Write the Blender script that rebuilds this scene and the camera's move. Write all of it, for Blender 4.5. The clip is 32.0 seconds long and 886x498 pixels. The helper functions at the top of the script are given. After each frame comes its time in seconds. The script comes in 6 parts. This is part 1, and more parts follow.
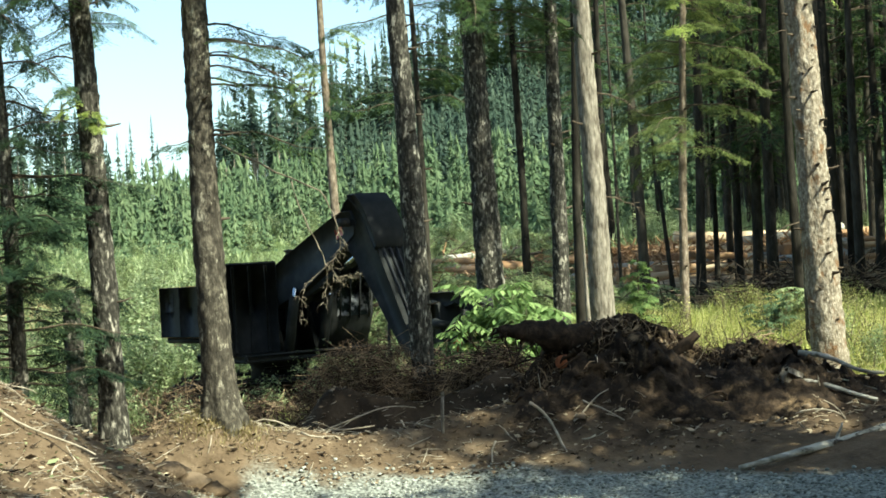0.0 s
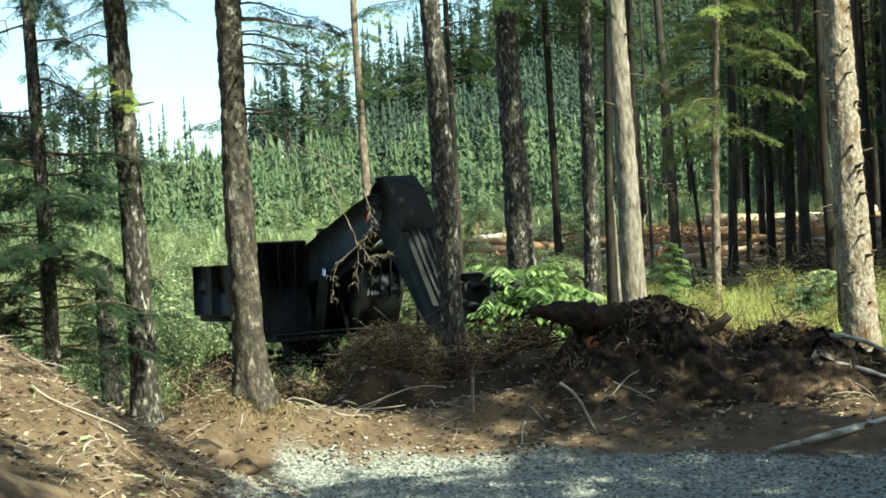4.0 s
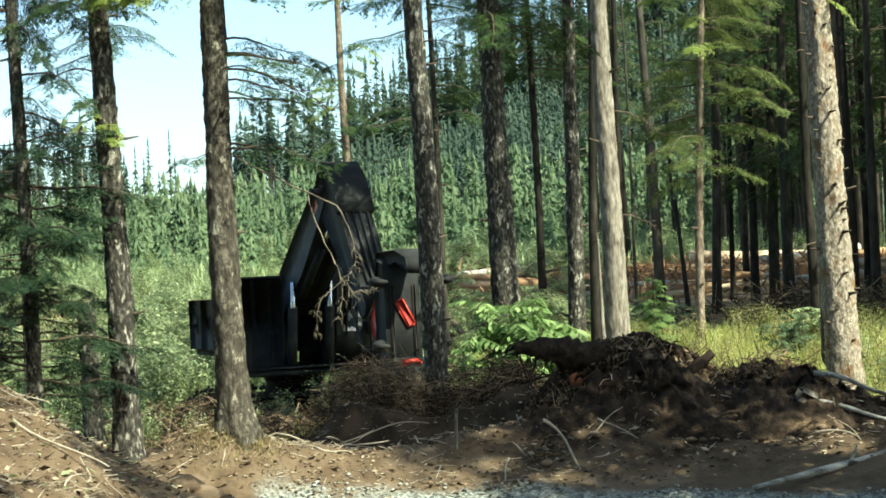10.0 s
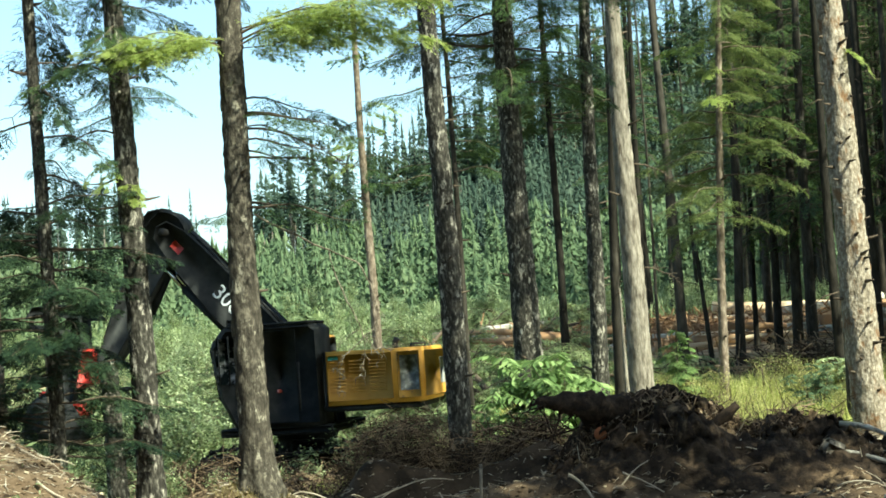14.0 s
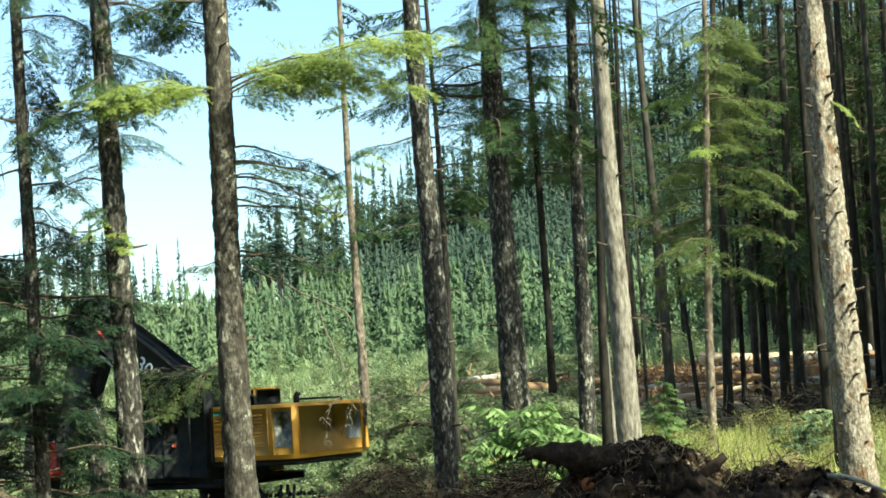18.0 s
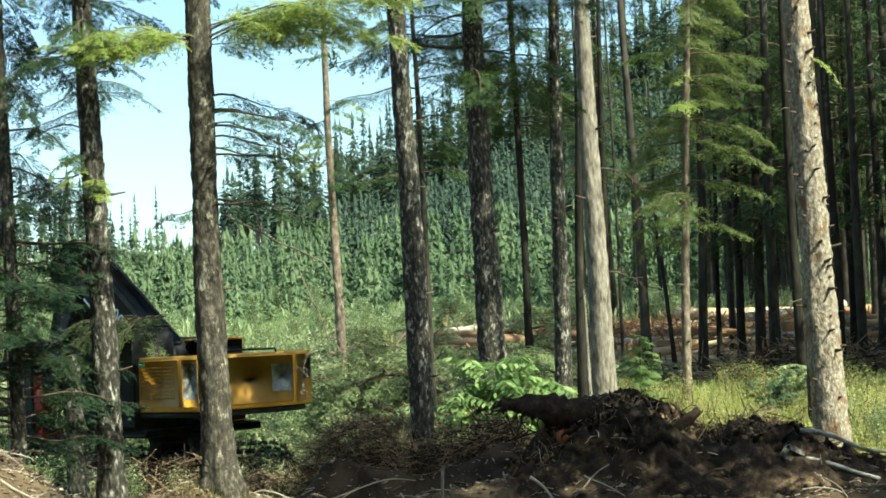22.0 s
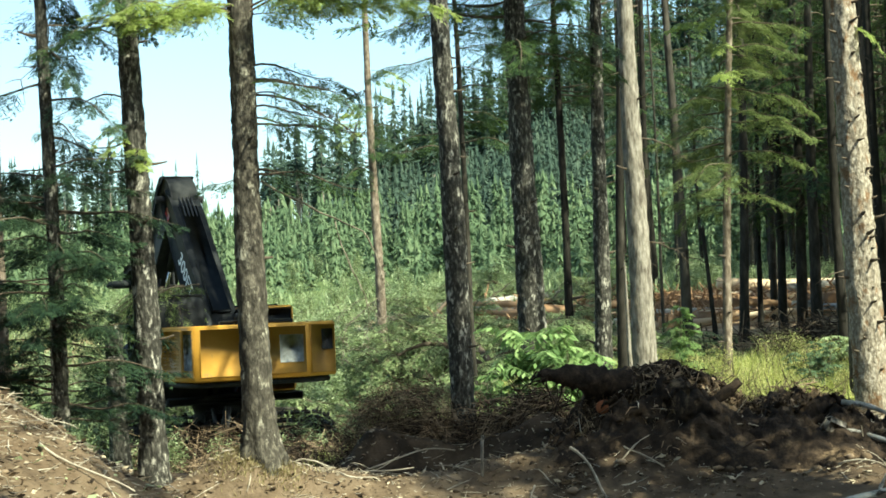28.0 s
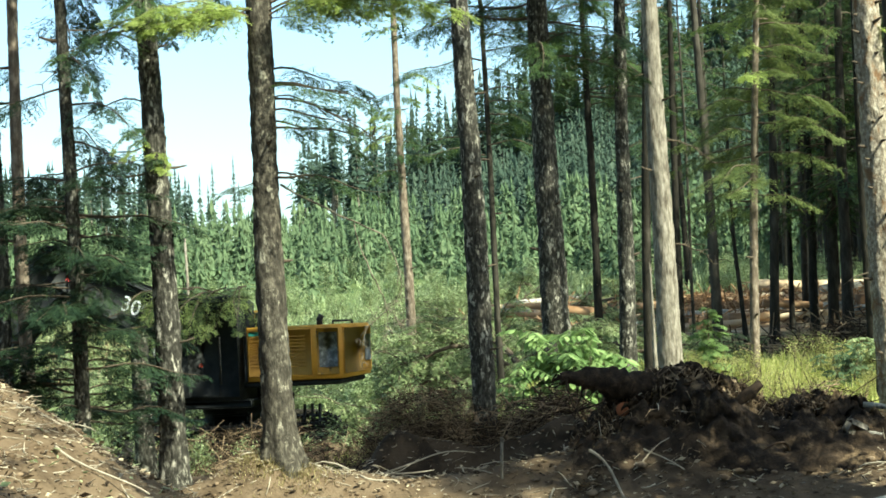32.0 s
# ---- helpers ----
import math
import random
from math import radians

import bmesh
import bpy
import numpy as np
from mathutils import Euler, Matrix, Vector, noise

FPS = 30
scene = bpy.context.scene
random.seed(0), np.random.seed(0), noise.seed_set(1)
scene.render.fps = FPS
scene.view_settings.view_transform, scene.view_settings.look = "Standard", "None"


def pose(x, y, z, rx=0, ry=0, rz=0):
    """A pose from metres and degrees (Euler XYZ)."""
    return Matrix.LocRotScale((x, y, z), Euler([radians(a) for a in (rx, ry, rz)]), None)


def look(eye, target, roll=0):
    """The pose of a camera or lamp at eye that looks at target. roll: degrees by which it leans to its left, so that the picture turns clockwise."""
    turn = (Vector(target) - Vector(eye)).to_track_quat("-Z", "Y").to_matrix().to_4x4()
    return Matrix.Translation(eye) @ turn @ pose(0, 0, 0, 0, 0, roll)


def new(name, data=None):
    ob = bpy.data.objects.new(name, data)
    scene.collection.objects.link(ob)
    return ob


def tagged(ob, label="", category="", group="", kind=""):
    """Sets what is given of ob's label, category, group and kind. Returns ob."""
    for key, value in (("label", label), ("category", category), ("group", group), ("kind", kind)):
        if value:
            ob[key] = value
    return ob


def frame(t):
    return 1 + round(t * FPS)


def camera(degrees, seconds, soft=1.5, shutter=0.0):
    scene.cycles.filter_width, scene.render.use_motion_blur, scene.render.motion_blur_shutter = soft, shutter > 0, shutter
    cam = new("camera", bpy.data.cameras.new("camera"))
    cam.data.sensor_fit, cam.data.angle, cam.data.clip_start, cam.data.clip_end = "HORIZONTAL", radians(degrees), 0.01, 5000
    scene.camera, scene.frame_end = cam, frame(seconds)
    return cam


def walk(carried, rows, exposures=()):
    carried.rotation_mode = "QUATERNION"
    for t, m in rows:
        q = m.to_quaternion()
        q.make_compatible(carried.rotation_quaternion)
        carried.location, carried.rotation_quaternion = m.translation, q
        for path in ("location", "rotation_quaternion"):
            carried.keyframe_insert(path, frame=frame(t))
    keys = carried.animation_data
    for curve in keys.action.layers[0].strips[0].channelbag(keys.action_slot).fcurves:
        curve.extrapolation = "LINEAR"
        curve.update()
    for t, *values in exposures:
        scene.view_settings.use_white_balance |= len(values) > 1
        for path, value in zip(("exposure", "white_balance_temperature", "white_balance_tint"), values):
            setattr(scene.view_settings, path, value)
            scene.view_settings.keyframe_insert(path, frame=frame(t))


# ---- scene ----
cam = camera(30.0, 32.0, soft=1.72)
PATH = [
    (0.0, 0.000, 0, 2.4, 0.00, 0.76, 3.50),
    (0.5, 0.000, 0, 2.4, -0.04, 1.12, 3.52),
    (1.0, 0.000, 0, 2.4, 0.36, 1.17, 3.48),
    (1.5, 0.000, 0, 2.4, 0.63, 1.24, 3.46),
    (2.0, 0.000, 0, 2.4, 0.60, 0.83, 3.64),
    (2.5, 0.000, 0, 2.4, 0.46, 0.13, 3.63),
    (3.0, 0.000, 0, 2.4, 0.63, -0.12, 3.41),
    (3.5, 0.000, 0, 2.4, 0.97, 0.01, 3.20),
    (4.0, 0.000, 0, 2.4, 1.08, 0.13, 3.13),
    (4.5, 0.000, 0, 2.4, 1.17, 0.20, 3.14),
    (6.5, 0.000, 0, 2.4, 1.14, 0.58, 3.48),
    (7.0, 0.000, 0, 2.4, 0.70, 1.06, 3.30),
    (7.5, 0.000, 0, 2.4, 0.26, 1.33, 3.04),
    (8.0, 0.000, 0, 2.4, 0.03, 1.08, 2.77),
    (8.5, 0.000, 0, 2.4, -0.35, 1.00, 2.84),
    (9.0, 0.000, 0, 2.4, -0.17, 0.87, 3.06),
    (9.5, 0.000, 0, 2.4, 0.24, 0.89, 3.05),
    (10.0, 0.000, 0, 2.4, 0.53, 1.34, 2.84),
    (10.5, 0.000, 0, 2.4, 0.93, 1.90, 2.88),
    (11.0, 0.000, 0, 2.4, 1.38, 2.27, 3.22),
    (11.5, 0.000, 0, 2.4, 1.55, 2.36, 3.29),
    (12.0, 0.000, 0, 2.4, 1.56, 2.47, 3.17),
    (12.5, 0.000, 0, 2.4, 1.60, 2.57, 3.08),
    (13.0, 0.000, 0, 2.4, 1.58, 2.90, 3.19),
    (13.5, 0.000, 0, 2.4, 1.38, 3.22, 3.47),
    (14.0, 0.000, 0, 2.4, 1.31, 3.31, 3.70),
    (14.5, 0.000, 0, 2.4, 1.28, 3.48, 3.70),
    (15.0, 0.000, 0, 2.4, 1.23, 3.88, 3.59),
    (15.5, 0.000, 0, 2.4, 1.19, 4.82, 3.48),
    (17.5, 0.000, 0, 2.4, 0.74, 5.25, 3.50),
    (18.0, 0.000, 0, 2.4, 0.87, 5.00, 3.43),
    (18.5, 0.000, 0, 2.4, 0.98, 4.98, 3.29),
    (19.0, 0.000, 0, 2.4, 1.04, 4.86, 3.13),
    (19.5, 0.000, 0, 2.4, 1.02, 4.76, 3.04),
    (20.0, 0.000, 0, 2.4, 0.90, 4.81, 2.92),
    (20.5, 0.000, 0, 2.4, 0.55, 4.79, 3.08),
    (21.0, 0.000, 0, 2.4, 0.09, 4.55, 3.28),
    (21.5, 0.000, 0, 2.4, -0.22, 4.03, 3.03),
    (22.0, 0.000, 0, 2.4, 0.06, 3.27, 2.75),
    (22.5, 0.000, 0, 2.4, 0.69, 2.68, 2.76),
    (23.0, 0.000, 0, 2.4, 1.77, 2.71, 3.08),
    (23.5, 0.000, 0, 2.4, 2.80, 2.52, 3.21),
    (24.0, 0.000, 0, 2.4, 2.92, 2.02, 2.99),
    (24.5, 0.000, 0, 2.4, 2.10, 1.80, 3.05),
    (25.0, 0.000, 0, 2.4, 1.87, 1.73, 3.11),
    (25.5, 0.000, 0, 2.4, 2.30, 1.91, 3.22),
    (27.5, 0.000, 0, 2.4, 1.44, 2.66, 2.95),
    (28.0, 0.000, 0, 2.4, 1.45, 2.30, 2.53),
    (28.5, 0.000, 0, 2.4, 1.49, 2.12, 2.36),
    (29.0, 0.000, 0, 2.4, 1.60, 2.24, 2.42),
    (29.5, 0.010, 0, 2.4, 1.58, 2.45, 2.33),
    (30.0, 0.018, 0, 2.4, 1.60, 2.74, 2.01),
    (30.5, 0.055, 0, 2.4, 1.91, 2.76, 1.99),
    (31.0, 0.150, 0, 2.4, 2.37, 2.48, 2.76),
    (31.5, 0.190, 0, 2.4, 2.62, 2.36, 2.82),
    (32.0, 0.220, 0, 2.4, 2.74, 2.42, 2.64),
]
walk(cam, [(t, pose(x, y, z, 90 + p, r, w)) for t, x, y, z, w, p, r in PATH], ((0, 1.40, 6180, -7.5), (10, 1.44, 6180, -7.5), (13.5, 1.44, 6140, -9.5), (20, 1.46, 6140, -9.5), (22, 1.36, 6140, -9.5), (25, 1.38, 6140, -9.5), (28, 1.46, 6140, -9.5), (32, 1.50, 6140, -9.5)))

# world, sun, exposure
SUN_EL, SUN_AZ = 43.0, -40.0          # elevation; heading of the sun, counted from +x towards +y
world = bpy.data.worlds.new("sky")
scene.world = world
world.use_nodes = True
wn = world.node_tree
sky = wn.nodes.new("ShaderNodeTexSky")
sky.sky_type, sky.sun_disc = "NISHITA", False
sky.sun_elevation, sky.sun_rotation = radians(SUN_EL), radians(90 - SUN_AZ)
sky.air_density, sky.dust_density, sky.ozone_density = 1.0, 1.6, 1.0
wn.links.new(sky.outputs[0], wn.nodes["Background"].inputs[0])
wn.nodes["Background"].inputs[1].default_value = 0.11
sun_data = bpy.data.lights.new("sun", "SUN")
sun_data.energy, sun_data.angle, sun_data.color = 5.0, radians(0.53), (1.0, 0.93, 0.80)
sun_ob = new("sun", sun_data)
sx, sy = math.cos(radians(SUN_AZ)), math.sin(radians(SUN_AZ))
sun_ob.matrix_world = look((40 * sx, 40 * sy, 40 * math.tan(radians(SUN_EL))), (0, 0, 0))



# ---- materials ----
def mat(name, colors, scale=4.0, rough=0.8, bump=0.3, bump_scale=30.0, metal=0.0, stretch=(1, 1, 1),
        island=0.0, obj=0.0, trans=0.0, spots=None, spot_scale=3.0, spot_at=0.6, spec=0.4, emit=0.0, world_space=False):
    """A procedural surface: colours mixed by noise at two scales, relief, and chance from piece to piece."""
    m = bpy.data.materials.new(name)
    m.use_nodes = True
    n, l = m.node_tree.nodes, m.node_tree.links
    b = n["Principled BSDF"]
    b.inputs["Roughness"].default_value = rough
    b.inputs["Metallic"].default_value = metal
    b.inputs["Specular IOR Level"].default_value = spec
    co = n.new("ShaderNodeNewGeometry") if world_space else n.new("ShaderNodeTexCoord")
    mp = n.new("ShaderNodeMapping")
    mp.inputs["Scale"].default_value = stretch
    l.new(co.outputs["Position" if world_space else "Object"], mp.inputs[0])
    nz = n.new("ShaderNodeTexNoise")
    nz.inputs["Scale"].default_value, nz.inputs["Detail"].default_value = scale, 6
    nz.inputs["Roughness"].default_value = 0.65
    l.new(mp.outputs[0], nz.inputs["Vector"])
    ramp = n.new("ShaderNodeValToRGB")
    while len(ramp.color_ramp.elements) < len(colors):
        ramp.color_ramp.elements.new(0.5)
    for i, c in enumerate(colors):
        e = ramp.color_ramp.elements[i]
        e.position = 0.5 if len(colors) == 1 else 0.28 + 0.44 * i / (len(colors) - 1)
        e.color = (*c, 1)
    fac = nz.outputs[0]
    if island or obj:
        src = n.new("ShaderNodeNewGeometry").outputs["Random Per Island"] if island else n.new("ShaderNodeObjectInfo").outputs["Random"]
        k = island or obj
        ma = n.new("ShaderNodeMath")
        ma.operation, ma.inputs[1].default_value, ma.inputs[2].default_value = "MULTIPLY_ADD", k, -k / 2
        l.new(src, ma.inputs[0])
        ad = n.new("ShaderNodeMath")
        l.new(fac, ad.inputs[0])
        l.new(ma.outputs[0], ad.inputs[1])
        fac = ad.outputs[0]
    l.new(fac, ramp.inputs[0])
    col = ramp.outputs[0]
    if spots:
        n2 = n.new("ShaderNodeTexNoise")
        n2.inputs["Scale"].default_value, n2.inputs["Detail"].default_value = spot_scale, 8
        n2.inputs["Roughness"].default_value = 0.7
        l.new(mp.outputs[0], n2.inputs["Vector"])
        r2 = n.new("ShaderNodeMapRange")
        r2.inputs[1].default_value, r2.inputs[2].default_value = spot_at, spot_at + 0.08
        l.new(n2.outputs[0], r2.inputs[0])
        mx = n.new("ShaderNodeMixRGB")
        mx.inputs[2].default_value = (*spots, 1)
        l.new(r2.outputs[0], mx.inputs[0])
        l.new(col, mx.inputs[1])
        col = mx.outputs[0]
    l.new(col, b.inputs["Base Color"])
    if bump:
        n3 = n.new("ShaderNodeTexNoise")
        n3.inputs["Scale"].default_value, n3.inputs["Detail"].default_value = bump_scale, 5
        l.new(mp.outputs[0], n3.inputs["Vector"])
        bp = n.new("ShaderNodeBump")
        bp.inputs["Strength"].default_value, bp.inputs["Distance"].default_value = bump, 0.02
        l.new(n3.outputs[0], bp.inputs["Height"])
        l.new(bp.outputs[0], b.inputs["Normal"])
    if trans:
        tr = n.new("ShaderNodeBsdfTranslucent")
        l.new(col, tr.inputs[0])
        ms = n.new("ShaderNodeMixShader")
        ms.inputs[0].default_value = trans
        l.new(b.outputs[0], ms.inputs[1])
        l.new(tr.outputs[0], ms.inputs[2])
        l.new(ms.outputs[0], n["Material Output"].inputs[0])
    if emit:
        b.inputs["Emission Color"].default_value = (*colors[0], 1)
        b.inputs["Emission Strength"].default_value = emit
    return m


BARK = mat("bark", [(0.010, 0.0092, 0.0072), (0.042, 0.038, 0.030), (0.18, 0.165, 0.132)], 22, 0.95, 1.0, 30, stretch=(1, 1, 0.45), spots=(0.36, 0.33, 0.265), spot_scale=11, spot_at=0.56, spec=0.1)
BARK_TAN = mat("bark_tan", [(0.016, 0.014, 0.0105), (0.055, 0.047, 0.035), (0.18, 0.156, 0.115)], 15, 0.95, 1.0, 28, stretch=(1, 1, 0.5), spots=(0.32, 0.29, 0.215), spot_scale=8, spot_at=0.57, spec=0.1)
BARK_PALE = mat("bark_pale", [(0.07, 0.054, 0.038), (0.23, 0.19, 0.137), (0.48, 0.425, 0.335)], 24, 0.9, 1.0, 34, stretch=(1, 1, 0.6), spots=(0.16, 0.095, 0.05), spot_scale=5, spot_at=0.54, spec=0.1)
BARK_BARE = mat("bare_wood", [(0.06, 0.049, 0.036), (0.18, 0.155, 0.12), (0.35, 0.31, 0.25)], 13, 0.85, 0.8, 22, stretch=(1.3, 1.3, 0.33), spots=(0.07, 0.055, 0.04), spot_scale=4, spot_at=0.57, spec=0.1)
# darker than BARK, the stand's shade partly put into its colour
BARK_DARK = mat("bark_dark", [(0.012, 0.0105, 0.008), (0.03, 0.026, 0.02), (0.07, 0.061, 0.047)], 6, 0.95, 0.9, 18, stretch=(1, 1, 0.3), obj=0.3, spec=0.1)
BARK_BROWN = mat("bark_brown", [(0.05, 0.038, 0.027), (0.15, 0.115, 0.083), (0.32, 0.265, 0.20)], 14, 0.9, 0.8, 24, stretch=(1, 1, 0.4), spots=(0.08, 0.06, 0.04), spot_scale=6, spot_at=0.6, spec=0.1)
TWIG = mat("twig", [(0.05, 0.038, 0.027), (0.13, 0.10, 0.07)], 9, 0.9, 0.3, 40, spec=0.1)
TWIG_GREY = mat("grey_twig", [(0.10, 0.082, 0.058), (0.24, 0.20, 0.145)], 9, 0.9, 0.3, 40, spec=0.1)
TWIG_PALE = mat("dead_twig", [(0.20, 0.16, 0.11), (0.42, 0.36, 0.27)], 9, 0.9, 0.3, 40, island=0.6, spec=0.1)
# NEEDLE_LIT and NEEDLE_MID have sunlight, NEEDLE_DARK shade, put into their greens
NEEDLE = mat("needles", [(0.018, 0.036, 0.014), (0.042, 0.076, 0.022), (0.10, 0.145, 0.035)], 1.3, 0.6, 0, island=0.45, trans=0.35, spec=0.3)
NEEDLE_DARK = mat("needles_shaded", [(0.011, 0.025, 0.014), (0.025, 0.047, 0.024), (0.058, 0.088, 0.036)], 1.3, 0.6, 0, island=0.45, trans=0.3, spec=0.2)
NEEDLE_LIT = mat("needles_lit_tint", [(0.21, 0.275, 0.062), (0.345, 0.415, 0.105), (0.47, 0.525, 0.19)], 2.2, 0.6, 0, island=0.5, trans=0.6, spec=0.3)
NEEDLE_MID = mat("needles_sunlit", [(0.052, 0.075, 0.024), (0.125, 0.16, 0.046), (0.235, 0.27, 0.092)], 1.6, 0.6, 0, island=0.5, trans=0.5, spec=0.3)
# far greens are bluer than NEEDLE, with some distance haze put into the colour
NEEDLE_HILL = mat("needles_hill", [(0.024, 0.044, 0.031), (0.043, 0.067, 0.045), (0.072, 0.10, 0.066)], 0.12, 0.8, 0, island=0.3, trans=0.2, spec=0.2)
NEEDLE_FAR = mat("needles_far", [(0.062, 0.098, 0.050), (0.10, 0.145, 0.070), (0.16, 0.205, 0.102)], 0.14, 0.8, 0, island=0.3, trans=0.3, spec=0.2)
LEAF = mat("leaves", [(0.14, 0.187, 0.075), (0.265, 0.32, 0.14), (0.41, 0.455, 0.24)], 1.0, 0.5, 0, island=0.6, trans=0.4, spec=0.4)
LEAF_FERN = mat("broad_leaves", [(0.105, 0.165, 0.055), (0.20, 0.295, 0.10), (0.33, 0.43, 0.165)], 2.0, 0.65, 0, island=0.5, trans=0.45, spec=0.15)
GRASS = mat("grass_blades", [(0.26, 0.30, 0.062), (0.46, 0.48, 0.12), (0.66, 0.61, 0.27)], 0.7, 0.6, 0, island=0.7, trans=0.5, spec=0.3)
STRAW = mat("dry_moss_grass", [(0.13, 0.105, 0.04), (0.25, 0.20, 0.085), (0.38, 0.32, 0.16)], 2.0, 0.8, 0, island=0.6, trans=0.3, spec=0.1)
ROOT = mat("root_wood", [(0.012, 0.009, 0.007), (0.035, 0.024, 0.016), (0.09, 0.06, 0.038)], 10, 0.95, 0.8, 30, obj=0.3, spec=0.1)
CUT = mat("cut_wood", [(0.16, 0.055, 0.025), (0.28, 0.11, 0.05)], 8, 0.8, 0.3, 40, spec=0.1)
LOG = mat("log_bark_off", [(0.20, 0.11, 0.055), (0.40, 0.25, 0.135), (0.55, 0.42, 0.27)], 1.5, 0.8, 0.5, 14, obj=0.7, stretch=(0.3, 1, 1), spec=0.1)
LOG_GREY = mat("log_grey", [(0.11, 0.095, 0.07), (0.32, 0.295, 0.24), (0.55, 0.52, 0.45)], 9, 0.9, 0.6, 25, stretch=(0.4, 1, 1), spots=(0.06, 0.05, 0.038), spot_scale=7, spot_at=0.55, spec=0.1)
STONE = mat("crushed_rock", [(0.10, 0.103, 0.085), (0.22, 0.226, 0.19), (0.38, 0.385, 0.33)], 5, 0.9, 0.3, 40, island=0.6, spec=0.2)
STONE_P = mat("loose_rock", [(0.10, 0.103, 0.085), (0.22, 0.226, 0.19), (0.38, 0.385, 0.33)], 5, 0.9, 0.3, 40, obj=0.6, spec=0.2)
CLOD = mat("earth_clods", [(0.055, 0.037, 0.022), (0.12, 0.083, 0.05), (0.21, 0.15, 0.095)], 6, 0.95, 0.6, 30, island=0.6, spec=0.1)
YELLOW = mat("yellow_paint", [(0.36, 0.175, 0.018), (0.49, 0.245, 0.026), (0.56, 0.30, 0.045)], 1.6, 0.6, 0.05, 60, spots=(0.20, 0.13, 0.06), spot_scale=2.2, spot_at=0.66)
YELLOW_D = mat("yellow_paint_worn", [(0.30, 0.15, 0.02), (0.50, 0.26, 0.02)], 2.0, 0.55, 0.1, 50, spots=(0.10, 0.07, 0.04), spot_scale=4, spot_at=0.58)
BLACK = mat("black_paint", [(0.012, 0.0128, 0.0125), (0.022, 0.0228, 0.022), (0.042, 0.042, 0.038)], 2.5, 0.7, 0.05, 50, spots=(0.05, 0.046, 0.038), spot_scale=2.6, spot_at=0.66, spec=0.09)
STEEL = mat("dirty_steel", [(0.009, 0.008, 0.007), (0.028, 0.025, 0.021)], 5, 0.8, 0.3, 40, metal=0.1, spots=(0.05, 0.035, 0.024), spot_scale=5, spot_at=0.55)
CHROME = mat("rod_chrome", [(0.55, 0.56, 0.58)], 5, 0.15, 0, metal=1.0)
RED = mat("red_paint", [(0.42, 0.03, 0.02), (0.58, 0.05, 0.035)], 3, 0.45, 0.05, 50, spots=(0.12, 0.05, 0.04), spot_scale=4, spot_at=0.62)
WHITE = mat("white_decal", [(0.62, 0.63, 0.62), (0.75, 0.76, 0.75)], 3, 0.5, 0.0)
NOTICE = mat("weathered_notice", [(0.05, 0.05, 0.04), (0.16, 0.16, 0.14), (0.46, 0.46, 0.42)], 9, 0.75, 0.1, 40, spec=0.15)
NOTICE_PALE = mat("pale_notice", [(0.20, 0.20, 0.18), (0.34, 0.34, 0.30), (0.48, 0.48, 0.44)], 8, 0.7, 0.1, 40, spec=0.15)
GREEN = mat("green_decal", [(0.03, 0.22, 0.14), (0.05, 0.30, 0.2)], 3, 0.5, 0.0)
RUBBER = mat("hose_rubber", [(0.012, 0.012, 0.012), (0.025, 0.025, 0.025)], 5, 0.6, 0.1, 40)
GLASS = mat("cab_glass", [(0.006, 0.010, 0.009)], 5, 0.55, 0, spec=0.05)
SKYLIGHT = mat("roof_glass", [(0.05, 0.06, 0.065)], 5, 0.12, 0, spec=0.8)
LAMP = mat("marker_lamp", [(0.6, 0.08, 0.04)], 5, 0.2, 0, spec=0.6)


# ---- mesh helpers ----
class MB:
    """Gathers corners and faces of one mesh."""

    def __init__(self):
        self.v, self.q, self.t, self.n = [], [], [], 0

    def add(self, v, q=None, t=None):
        v = np.asarray(v, float).reshape(-1, 3)
        if q is not None and len(q):
            self.q.append(np.asarray(q, int) + self.n)
        if t is not None and len(t):
            self.t.append(np.asarray(t, int) + self.n)
        self.v.append(v)
        self.n += len(v)
        return self

    def mesh(self, name, material, smooth=False):
        me = bpy.data.meshes.new(name)
        v = np.concatenate(self.v) if self.v else np.zeros((0, 3))
        q = np.concatenate(self.q) if self.q else np.zeros((0, 4), int)
        t = np.concatenate(self.t) if self.t else np.zeros((0, 3), int)
        me.vertices.add(len(v))
        me.vertices.foreach_set("co", v.ravel())
        me.loops.add(q.size + t.size)
        me.loops.foreach_set("vertex_index", np.concatenate([q.ravel(), t.ravel()]).astype(np.int32))
        me.polygons.add(len(q) + len(t))
        me.polygons.foreach_set("loop_start", np.concatenate([np.arange(len(q)) * 4, q.size + np.arange(len(t)) * 3]).astype(np.int32))
        if smooth:
            me.polygons.foreach_set("use_smooth", np.ones(len(q) + len(t), bool))
        me.update(calc_edges=True)
        me.materials.append(material)
        return me


def thing(name, mb, material, m=None, label="", category="", group="", kind="", smooth=False):
    ob = new(name, mb.mesh(name, material, smooth))
    if m is not None:
        ob.matrix_basis = m
    return tagged(ob, label, category, group, kind)


def holder(name, m, label="", category="", group="", kind=""):
    ob = new(name)
    ob.empty_display_size = 0.2
    ob.matrix_basis = m
    return tagged(ob, label, category, group, kind)


def part(name, mb, material, parent, label="", m=None, smooth=False):
    ob = new(name, mb.mesh(name, material, smooth) if isinstance(mb, MB) else mb)
    ob.parent = parent
    if m is not None:
        ob.matrix_basis = m
    return tagged(ob, label)


